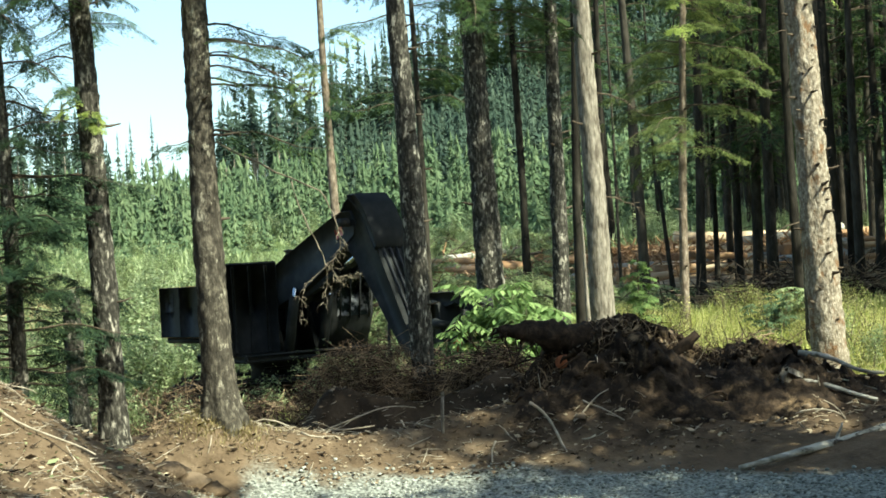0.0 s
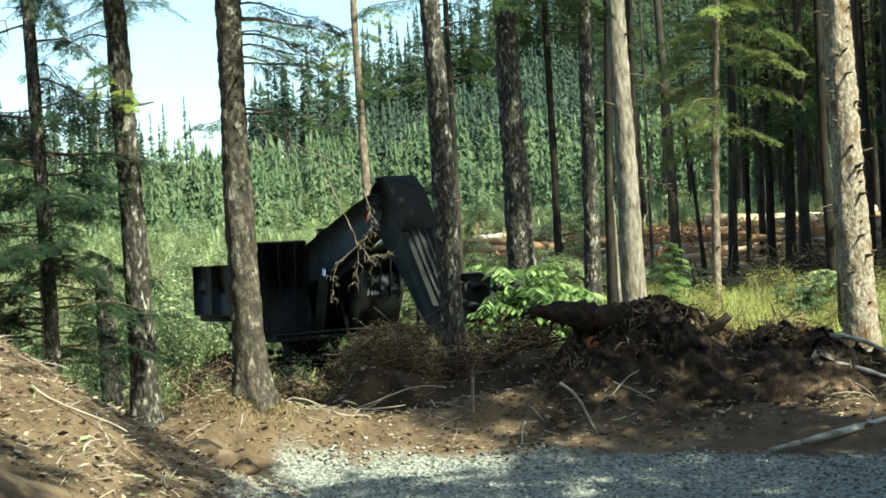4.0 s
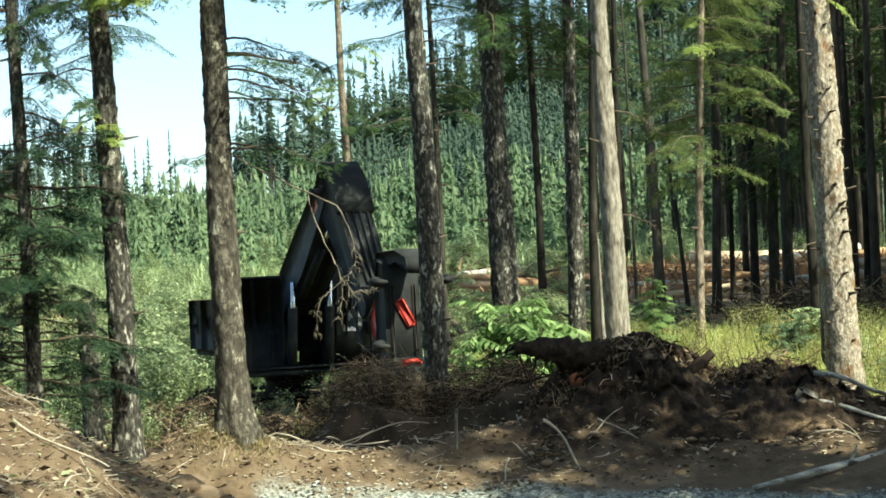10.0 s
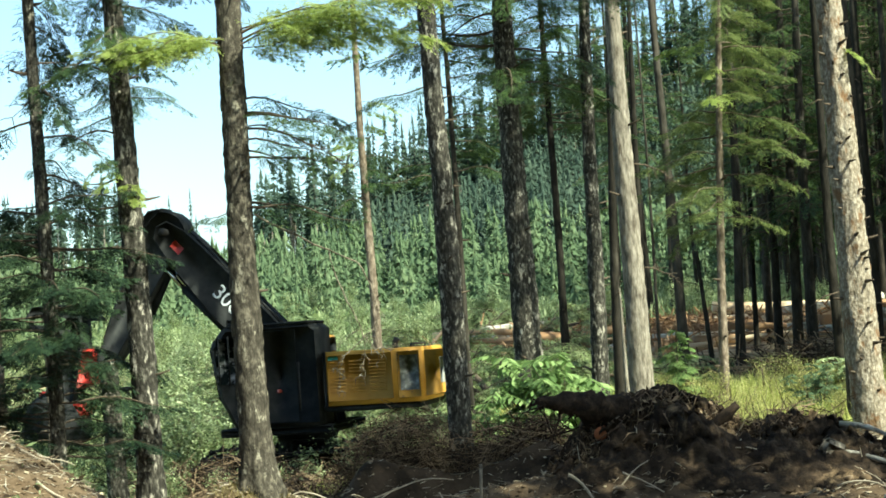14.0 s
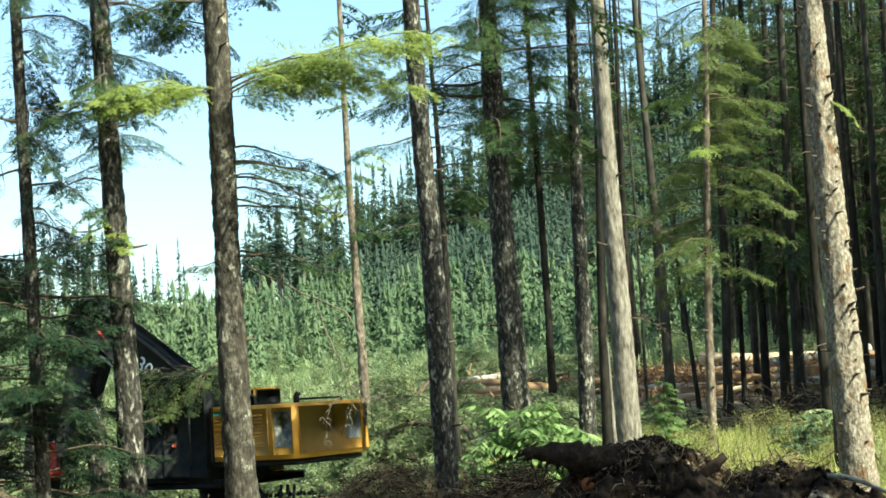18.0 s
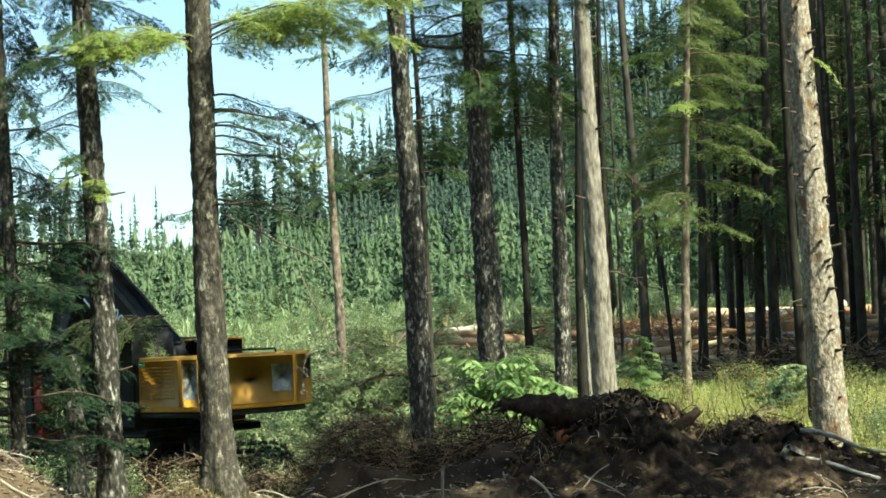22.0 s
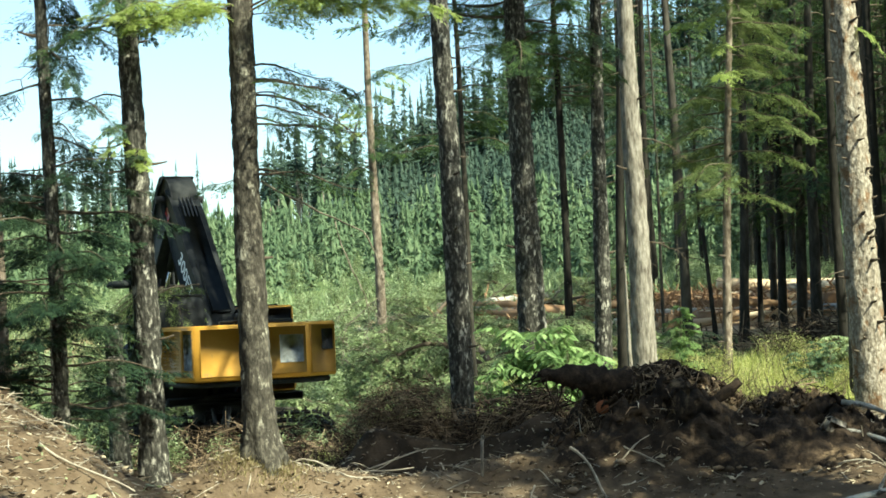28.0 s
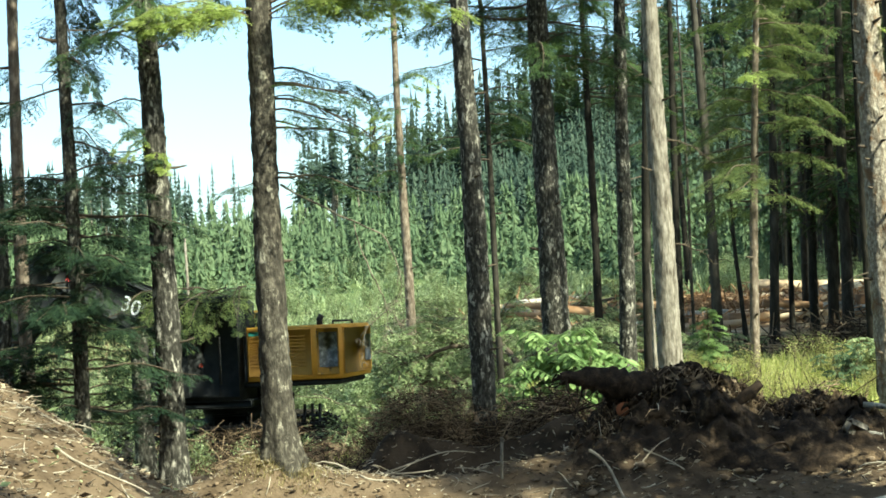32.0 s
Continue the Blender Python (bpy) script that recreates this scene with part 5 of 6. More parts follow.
def heap_top(x):
    return np.interp(x, (0.6, 1.0, 1.35, 1.83, 2.27, 2.6, 2.98, 3.32, 3.6, 3.95, 4.53, 4.75, 5.3), (0.6, 0.95, 1.42, 1.60, 1.64, 1.56, 1.38, 1.08, 1.16, 1.20, 1.05, 0.72, 0.45))


def heap_face(x, z):
    """How far back the face of the heap lies at a height."""
    return 20.2 + 0.95 * np.clip((z - 0.35) / (heap_top(x) - 0.35), 0, 1) ** 0.8 + 0.12 * np.sin(x * 5)


# earth and torn root mass: a ridge with a steep, ragged face
hx, hv = np.meshgrid(np.arange(0.75, 5.35, 0.03), np.linspace(0, 1, 70), indexing="ij")
crest = heap_top(hx) - 0.05
up = np.clip(hv / 0.62, 0, 1) ** 0.75 * np.clip((1 - hv) / 0.25, 0, 1) ** 0.6
hy_ = 20.05 - 0.45 * sstep(1.9, 3.0, hx) + (2.05 + 0.45 * sstep(1.9, 3.0, hx)) * hv
rag = fbm(hx * 7, hv * 22, 4, 21)
rag2 = fbm(hx * 1.6 + 9, hv * 4, 3, 22)
bulge = np.sin(np.pi * hv)
hy_ = hy_ - 0.13 * rag * bulge - 0.18 * rag2 * bulge
under = ground_z(hx, hy_)
thick = 0.55 + 0.45 * sstep(0.15, 0.5, hv + 0.2 * rag2)
hz_ = under + np.maximum((crest - under) * up * thick, 0) + 0.03 * np.sin(np.pi * hv) - 0.06 * (1 - np.clip(bulge * 4, 0, 1))
hz_ = hz_ + (0.13 * fbm(hx * 9 + 4, hv * 26 + 7, 4, 23) + 0.04 * rag2) * bulge
nr, nc = hx.shape
ia, ja = np.meshgrid(np.arange(nr - 1), np.arange(nc - 1), indexing="ij")
hq = np.stack([ia * nc + ja, (ia + 1) * nc + ja, (ia + 1) * nc + ja + 1, ia * nc + ja + 1], -1).reshape(-1, 4)
HUMUS = mat("humus", [(0.009, 0.0065, 0.005), (0.026, 0.018, 0.012), (0.075, 0.05, 0.03)], 7, 0.95, 1.0, 26, spots=(0.17, 0.115, 0.065), spot_scale=1.7, spot_at=0.56, spec=0.1)
tagged(part("stump_mass", MB().add(np.stack([hx - 2.2, hy_ - 21.3, hz_ - wz], -1).reshape(-1, 3), hq), HUMUS, wad), kind="stuff")
knob = MB()
kp = np.array([(0.66, 20.72, 1.60), (0.80, 20.73, 1.60), (1.00, 20.76, 1.57), (1.22, 20.80, 1.52), (1.45, 20.88, 1.46), (1.75, 21.0, 1.42)]) - (2.2, 21.3, wz)
ks = np.linspace(0, 5, 26)
kpts = np.stack([np.interp(ks, np.arange(6), kp[:, i]) for i in range(3)], 1)
tube(knob, kpts, np.interp(ks, np.arange(6), (0.055, 0.085, 0.13, 0.175, 0.20, 0.20)) * (1 + 0.10 * np.sin(ks * 4.1)), 14, True, 0.22, g)
for _ in range(16):
    p = kpts[g.integers(0, 6)]
    limb(knob, g, p, p + np.array([-g.uniform(0.05, 0.2), g.uniform(-0.1, 0.1), g.uniform(-0.14, 0.06)]), 0.022, 0.004, 0.15, 5, 4)
for _ in range(9):
    p = kpts[g.integers(5, 18)]
    limb(knob, g, p, p + np.array([g.normal(0, 0.08), -0.1, -g.uniform(0.2, 0.55)]), 0.014, 0.004, 0.15, 5, 7)
part("broken_root_stem", knob, ROOT, wad, smooth=True)
cutf = MB()
tube(cutf, [(-0.80, -0.62, 1.17 - wz), (-0.79, -0.58, 1.17 - wz), (-0.74, -0.45, 1.17 - wz)], [0.075, 0.085, 0.09], 14, True, 0.08, g)
part("cut_face", cutf, CUT, wad, "red-brown cut wood face")
for _ in range(84):
    mb = MB()
    x = g.uniform(1.0, 3.4) if _ < 58 else g.uniform(3.2, 5.2)
    top = float(heap_top(x))
    zz = g.uniform(0.45, max(top, 0.6))
    a = np.array([x, float(heap_face(x, zz)) + g.uniform(-0.25, 0.1), zz])
    ln = g.uniform(0.2, 0.8)
    d = unit(np.array([g.normal(0, 0.8), -0.35 + g.normal(0, 0.3), g.normal(-0.25, 0.5)]))
    r = 0.007 + 0.035 * g.uniform() ** 2
    limb(mb, g, a - (2.2, 21.3, wz), a + d * ln - (2.2, 21.3, wz), r, r * 0.25, 0.22, 6, 8)
    part("root", mb, ROOT, wad, smooth=True)
mb = MB()
limb(mb, g, (0.55, -0.45, 0.95 - wz), (0.95, -0.5, 1.42 - wz), 0.10, 0.06, 0.05, 9, 7, 0.2)
part("root", mb, ROOT, wad, smooth=True)
fib, shreds = MB(), MB()
for _ in range(3600):
    x = g.uniform(0.75, 5.4)
    top = max(float(heap_top(x)), 0.45)
    zz = g.uniform(0.2, top + 0.05)
    a = np.array([x, float(heap_face(x, zz)) - g.uniform(0.0, 0.35), zz])
    d = unit(np.array([g.normal(0, 1), -0.3 + g.normal(0, 0.4), g.normal(-0.5, 0.6)]))
    ln = 0.05 + 0.28 * g.uniform() ** 2
    r = g.uniform(0.003, 0.009)
    tube(fib, [a, a + d * ln * 0.5 + g.normal(0, 0.03, 3), a + d * ln + (0, 0, -0.06)], [r, r * 0.8, r * 0.3], 4, False)
thing("rootlets", fib, BRUSH, label="fine torn rootlets hanging from the earth bank", category="roots", kind="stuff")
n = 5000
sx = g.uniform(0.7, 5.5, n)
sz = g.uniform(0, 1, n) * (heap_top(sx) + 0.03)
so_ = np.stack([sx, heap_face(sx, sz) - g.uniform(0.0, 0.3, n), sz + 0.02], 1)
sdir = unit(g.normal(0, 1, (n, 3)) * (1, 0.5, 0.8))
blades(shreds, so_, sdir, unit(np.cross(sdir, g.normal(0, 1, (n, 3)))), g.uniform(0.04, 0.16, n), g.uniform(0.015, 0.05, n), 0.3)
thing("bark_shreds", shreds, BRUSH, label="torn bark shreds and leaf litter on the heap", category="debris", kind="stuff")

pale = MB()
for _ in range(420):
    x = g.uniform(0.8, 5.6)
    zz = g.uniform(0.1, max(float(heap_top(x)) * 0.95, 0.4))
    a = np.array([x, float(heap_face(x, zz)) - g.uniform(0.05, 0.4), zz + 0.03])
    d = unit(np.array([g.normal(0, 1), g.normal(-0.2, 0.4), g.normal(-0.2, 0.5)]))
    ln = 0.06 + 0.3 * g.uniform() ** 2
    r = g.uniform(0.003, 0.007)
    tube(pale, [a, a + d * ln * 0.5 + g.normal(0, 0.02, 3), a + d * ln], [r, r * 0.9, r * 0.4], 4, False)
thing("pale_rootlets", pale, TWIG_PALE, label="pale split rootlets caught in the heap", category="roots", kind="stuff")

# bank clods, chips
cl, chips = MB(), MB()
for _ in range(90):
    x, y = g.uniform(0.6, 5.6), g.uniform(19.6, 21.6)
    r = 0.03 + 0.06 * g.uniform() ** 2
    lump(cl, g, (x, y, gz(x, y) + r * 0.2), r, 0.7, 8)
for _ in range(3200):
    u = g.uniform()
    if u < 0.40:
        x, y = g.uniform(-6.0, -1.9), g.uniform(12.5, 17.6)
    elif u < 0.85:
        x, y = g.uniform(-3.6, 6.2), g.uniform(19.1, 21.2)
    else:
        x, y = g.uniform(-4.5, 0.5), g.uniform(20.8, 23.5)
    r = 0.008 + 0.034 * g.uniform() ** 4
    lump(cl, g, (x, y, gz(x, y) + r * 0.2), r, 0.7, 6)
thing("earth_clods", cl, CLOD, label="loose brown earth clods on the banks", category="earth", kind="stuff")
for _ in range(2600):
    if g.uniform() < 0.4:
        x, y = g.uniform(-6.0, -1.9), g.uniform(12.5, 17.4)
    else:
        x, y = g.uniform(-3.8, 6.2), g.uniform(19.3, 22.6)
    a = g.uniform(0, 6.28)
    ln = 0.03 + 0.30 * g.uniform() ** 2.5
    o = np.array([x, y, gz(x, y) + 0.012])
    d = np.array([math.cos(a), math.sin(a), g.uniform(-0.1, 0.5)])
    tube(chips, [o - d * ln / 2, o, o + d * ln / 2], [0.003, 0.006, 0.003], 4, False)
thing("wood_chips", chips, TWIG_PALE, label="scattered pale wood splinters and twigs", category="debris", kind="stuff")

# flat litter: bark flakes, dead leaves, a few green sprigs
LITTER = mat("ground_litter", [(0.03, 0.02, 0.012), (0.12, 0.082, 0.05), (0.36, 0.29, 0.19)], 3, 0.9, 0, island=0.9, spec=0.1)


def litter(name, n, spot, material, label, size):
    x, y = spot(n)
    z = ground_z(x, y) + 0.008
    a = g.uniform(0, 2 * np.pi, n)
    d = unit(np.stack([np.cos(a), np.sin(a), g.normal(0.12, 0.25, n)], 1))
    ln = size * (0.4 + 1.3 * g.uniform(0, 1, n) ** 2)
    mb = MB()
    blades(mb, np.stack([x, y, z], 1), d, unit(np.cross(d, g.normal(0, 0.5, (n, 3)) + np.array([0, 0, 1.0]))), ln, ln * g.uniform(0.18, 0.6, n), 0.1)
    thing(name, mb, material, label=label, category="debris", kind="stuff")


litter("ground_litter", 5200, lambda n: (g.uniform(-6.2, -1.9, n), g.uniform(12.3, 18.0, n)), LITTER, "bark flakes and dead leaves on the spoil heap", 0.075)
litter("ground_litter", 6500, lambda n: (g.uniform(-4.2, 6.4, n), g.uniform(19.0, 22.4, n)), LITTER, "bark flakes and dead leaves on the bank", 0.075)
litter("green_sprigs", 420, lambda n: (g.uniform(-6.0, -2.2, n), g.uniform(12.3, 17.6, n)), LEAF, "small green sprigs lying on the spoil heap", 0.10)

# single sticks and bark pieces
for i in range(84):
    mb = MB()
    if i < 26:
        x, y = g.uniform(-5.2, -2.2), g.uniform(13.5, 17.2)
    elif i < 66:
        x, y = g.uniform(-3.4, 2.0), g.uniform(19.6, 21.6)
    else:
        x, y = g.uniform(3.0, 6.0), g.uniform(19.4, 20.9)
    ln, a = g.uniform(0.25, 0.8), g.uniform(0, 6.28)
    b = (x + ln * math.cos(a), y + ln * math.sin(a) * 0.6)
    za, zb = gz(x, y) + 0.01, gz(*b) + 0.02 + g.uniform(0, 0.1)
    r = g.uniform(0.005, 0.010) if i < 26 else g.uniform(0.006, 0.015)
    limb(mb, g, (0, 0, 0), (b[0] - x, b[1] - y, zb - za), r, r * 0.5, 0.07, 6, 6)
    thing("stick", mb, TWIG_PALE, pose(x, y, za), "pale broken stick lying on the bare earth", "stick", "sticks on the banks", smooth=True)
for x0, y0, z0, x1, y1, z1, r in ((-2.65, 20.9, 0.42, -1.15, 20.7, 0.55, 0.012), (-1.6, 20.8, 0.5, -0.45, 20.9, 0.70, 0.012), (-2.1, 21.2, 0.45, -0.95, 20.4, 0.55, 0.014), (0.95, 20.0, 0.75, 1.35, 19.4, 0.15, 0.02), (0.5, 19.6, 0.35, 0.42, 19.4, 0.05, 0.014), (-4.1, 15.0, 0.95, -3.2, 14.8, 0.50, 0.015)):
    mb = MB()
    limb(mb, g, (0, 0, 0), (x1 - x0, y1 - y0, z1 - z0), r, r * 0.5, 0.06, 7, 9)
    thing("stick", mb, TWIG_PALE, pose(x0, y0, max(z0, gz(x0, y0) + 0.01)), "long bent pale root lying on the bank", "stick", "sticks on the banks", smooth=True)
mb = MB()
tube(mb, [(0, 0, -0.2), (0.005, 0, 0.2), (0.02, 0, 0.46)], [0.018, 0.019, 0.020], 8)
stake = holder("survey_stake", pose(-0.12, 20.3, gz(-0.12, 20.3)), "pale wooden marker stake in the bank", "stake")
part("post", mb, BARK_BARE, stake, smooth=True)
part("post_top", box(MB(), 0.0, 0.045, -0.025, 0.025, 0.44, 0.50, 0.008), BARK_BARE, stake)

log = holder("fallen_log", pose(3.12, 18.15, gz(3.12, 18.15)), "long pale flaking log lying against the bank", "log")
mb = MB()
lz = gz(3.12, 18.15)
rise_ = max((gz(3.12 + 4.3 * s, 18.15 + 2.0 * s) - lz) / s for s in np.linspace(0.1, 1, 19)) * 0.9
pts = [np.array([4.3, 2.0, rise_]) * s + np.array([0, 0, 0.05 - 0.05 * math.sin(3 * s)]) for s in np.linspace(0, 1, 26)]
tube(mb, pts, np.linspace(0.032, 0.072, 26) * (1 + 0.08 * g.uniform(-1, 1, 26)), 14, True, 0.14, g)
part("log_stem", mb, LOG_GREY, log, smooth=True)
for s, d in ((0.45, (0.25, -0.2, -0.35)), (0.6, (0.5, -0.2, -0.25)), (0.3, (0.1, 0.1, 0.2))):
    mb = MB()
    o = pts[int(s * 25)]
    limb(mb, g, o, o + np.array(d), 0.03, 0.01, 0.05, 7, 5)
    part("log_stub", mb, LOG_GREY, log, smooth=True)
for x0, x1, y, dz in ((4.35, 5.3, 20.6, 0.1), (4.0, 5.1, 20.2, 0.0)):
    mb = MB()
    z = gz(x0, y)
    limb(mb, g, (0, 0, 0.08), (x1 - x0, -0.4, gz(x1, y - 0.4) - z + 0.04), 0.035, 0.02, 0.03, 8, 8)
    thing("branch", mb, LOG_GREY, pose(x0, y, z + dz), "grey broken branch on the bank", "branch", smooth=True)
mb = MB()
box(mb, -0.16, 0.16, -0.06, 0.06, -0.1, 0.12, 0.05, pose(0, 0, 0, 20, 25, 15))
thing("bark_slab", mb, BARK_BARE, pose(4.15, 20.15, gz(4.15, 20.15) + 0.08), "pale split chunk of wood in the earth", "wood chunk", smooth=True)
mb = MB()
for k in range(3):
    lump(mb, g, (k * 0.22 - 0.2, -k * 0.02, 0.02 - k * 0.1), 0.26 - 0.03 * k, 0.6, 12)
thing("earth_boulder", mb, CLOD, pose(-2.72, 16.75, gz(-2.72, 16.75) + 0.08), "smooth pale brown clod at the foot of the spoil heap", "clod", smooth=True)

# crushed rock
st = MB()
for _ in range(6000):
    y = g.uniform(15.0, 19.5)
    x = g.uniform(-2.5, 6.5)
    if y > float(road_edge(x)) + 0.15 * math.sin(x * 3):
        continue
    r = 0.011 + 0.019 * g.uniform() ** 2
    lump(st, g, (x, y, gz(x, y) + r * 0.25), r, 0.8, 5)
thing("road_gravel", st, STONE, label="pale grey crushed rock on the road", category="gravel", kind="stuff")
smes = []
for k in range(5):
    mb = MB()
    lump(mb, g, (0, 0, 0), 0.06, 0.75, 6)
    smes.append(mb.mesh("stone", STONE_P))
for i in range(110):
    x = g.uniform(-2.4, 5.5)
    y = float(road_edge(x)) + g.normal(-0.05, 0.18)
    s = g.uniform(0.22, 0.5)
    ob = part("stone", smes[i % 5], None, ground, m=Matrix.Translation((x, y, gz(x, y) + 0.02)) @ pose(0, 0, 0, 0, 0, g.uniform(0, 360)) @ Matrix.Scale(s, 4))


# ---- brush, grass, shrubs ----
def brush(name, cx, cy, rx, ry, h, count, material, label, seed, ln=(0.25, 0.9), r=0.007):
    g = np.random.default_rng(seed)
    mb = MB()
    for _ in range(count):
        x, y = cx + rx * g.normal(0, 0.45), cy + ry * g.normal(0, 0.45)
        z = gz(x, y) + h * g.uniform(0, 1) ** 1.3 * max(0.15, 1 - ((x - cx) / rx) ** 2)
        d = unit(g.normal(0, 1, 3) * (1, 1, 0.6))
        l = g.uniform(*ln)
        o = np.array([x, y, z])
        tube(mb, [o - d * l / 2, o + g.normal(0, 0.04, 3), o + d * l / 2 + (0, 0, -0.05)], [r, r * 0.8, r * 0.3], 4, False)
    return thing(name, mb, material, label=label, category="brush", kind="stuff")


brush("brush_pile", -1.0, 22.9, 1.6, 0.7, 0.62, 2000, BRUSH, "tangle of brown dead brush behind the bank", 1, (0.12, 0.7), 0.0045)
brush("brush_pile", 0.6, 22.8, 1.2, 0.6, 0.5, 900, BRUSH, "tangle of brown dead brush beside the stump", 2)
brush("brush_pile", -3.0, 25.5, 1.4, 1.2, 0.5, 700, BRUSH, "low brown dead brush among the trees", 3)
brush("brush_pile", 4.3, 21.7, 1.5, 0.7, 0.35, 500, BRUSH, "brown dead brush along the bank", 4)
brush("brush_pile", -3.9, 28.2, 2.2, 1.0, 0.55, 900, BRUSH, "low brown dead brush before the machine", 16)
brush("brush_pile", -4.6, 29.7, 3.2, 0.9, 0.95, 1500, BRUSH, "dark tangle of dead brush against the tracks", 17, (0.2, 0.9), 0.007)
brush("brush_pile", 7.5, 27, 2.0, 2.0, 0.5, 500, BRUSH, "brown dead brush under the trees", 6)
brush("brush_pile", 9.5, 41, 4.5, 3.0, 0.7, 1100, BRUSH, "dark slash under the shaded stand", 7, (0.4, 1.6), 0.014)


def leaves(mb, g, c, n, spread, size, up=0.3):
    """Loose leaves round a place."""
    o = c + g.normal(0, 1, (n, 3)) * np.asarray(spread)
    a = g.uniform(0, 2 * np.pi, n)
    d = unit(np.stack([np.cos(a), np.sin(a), g.normal(up, 0.5, n)], 1))
    s = unit(np.cross(d, g.normal(0, 1, (n, 3)) + np.array([0, 0, 1.5])))
    ln = size * g.uniform(0.6, 1.3, n)
    blades(mb, o, d, s, ln, ln * 0.5, 0.2)


def shrub_proto(seed, h, w, n, size, stems=9):
    g = np.random.default_rng(seed)
    lf, wd = MB(), MB()
    for _ in range(stems):
        a, rr = g.uniform(0, 6.28), w * g.uniform(0.2, 1.0)
        top = np.array([rr * math.cos(a), rr * math.sin(a), h * g.uniform(0.55, 1.05)])
        base = np.array([0.12 * math.cos(a), 0.12 * math.sin(a), -0.1])
        pts = limb(wd, g, base, top, 0.016, 0.004, 0.08, 5, 7)
        for p in pts[2:]:
            leaves(lf, g, p, n // (stems * 5), (w * 0.17, w * 0.17, h * 0.10), size)
    return lf.mesh("shrub_leaf", LEAF), wd.mesh("shrub_wood", TWIG)


SHRUBS = [shrub_proto(200 + i, 1.9, 0.9, 1500, 0.115) for i in range(3)]


def shrub(proto, x, y, s, turn, label="leafy green alder shrub in the clearing", group="shrubs of the clearing"):
    root = holder("shrub", Matrix.Translation((x, y, gz(x, y))) @ pose(0, 0, 0, 0, 0, turn) @ Matrix.Scale(s, 4), label, "shrub", group)
    tagged(part("foliage", proto[0], None, root), kind="stuff")
    tagged(part("stem_wood", proto[1], None, root), kind="stuff")


g = np.random.default_rng(303)
for i in range(104):
    y = g.uniform(36.5, 58)
    x = y * g.uniform(-0.335, -0.055)
    shrub(SHRUBS[i % 3], x, y, g.uniform(0.5, 1.0), g.uniform(0, 360))
for x, y, s in ((-3.3, 30.0, 0.5), (-2.5, 30.5, 0.6), (-6.6, 29.4, 0.5), (-5.6, 29.0, 0.45), (-4.7, 29.3, 0.4), (-3.0, 28.9, 0.36), (-2.2, 29.4, 0.42), (-1.3, 30.0, 0.45), (-7.6, 30.5, 0.6), (-3.6, 28.5, 0.35), (-9.2, 33.5, 0.8), (-10.5, 36, 1.1), (-7.3, 35.8, 0.75), (-2.2, 36.2, 0.6), (-1.1, 28.0, 0.4), (6.9, 29.0, 0.45), (7.4, 25.6, 0.55), (6.4, 25.2, 0.4)):
    shrub(SHRUBS[int(x * 7) % 3], x, y, s, g.uniform(0, 360), "low leafy green bush near the trees", "bushes near the trees")
for i in range(120):
    y = g.uniform(64, 102)
    x = y * g.uniform(-0.34, 0.3)
    shrub(SHRUBS[i % 3], x, y, g.uniform(0.45, 0.85), g.uniform(0, 360), "green shrub beyond the cleared strip", "shrubs beyond the strip")


LEAF_DRY = mat("yellowing_leaves", [(0.20, 0.225, 0.06), (0.37, 0.375, 0.115), (0.55, 0.50, 0.21)], 1.0, 0.6, 0, island=0.7, trans=0.45, spec=0.2)
LOW = [shrub_proto(260 + i, 1.0, 0.62, 1900, 0.045, 13) for i in range(2)]
for k in range(2):
    LOW[k][0].materials[0] = LEAF_DRY
g = np.random.default_rng(313)
for i in range(64):
    y = g.uniform(24.0, 35.5)
    x = g.uniform(2.6, 0.275 * y + 1.0)
    if abs(x - 2.84) < 0.5 or abs(x - 5.5) < 0.4:
        continue
    shrub(LOW[i % 2], x, y, g.uniform(0.45, 0.95), g.uniform(0, 360), "low yellow-green bush in the sunlit grass", "low bushes in the grass")


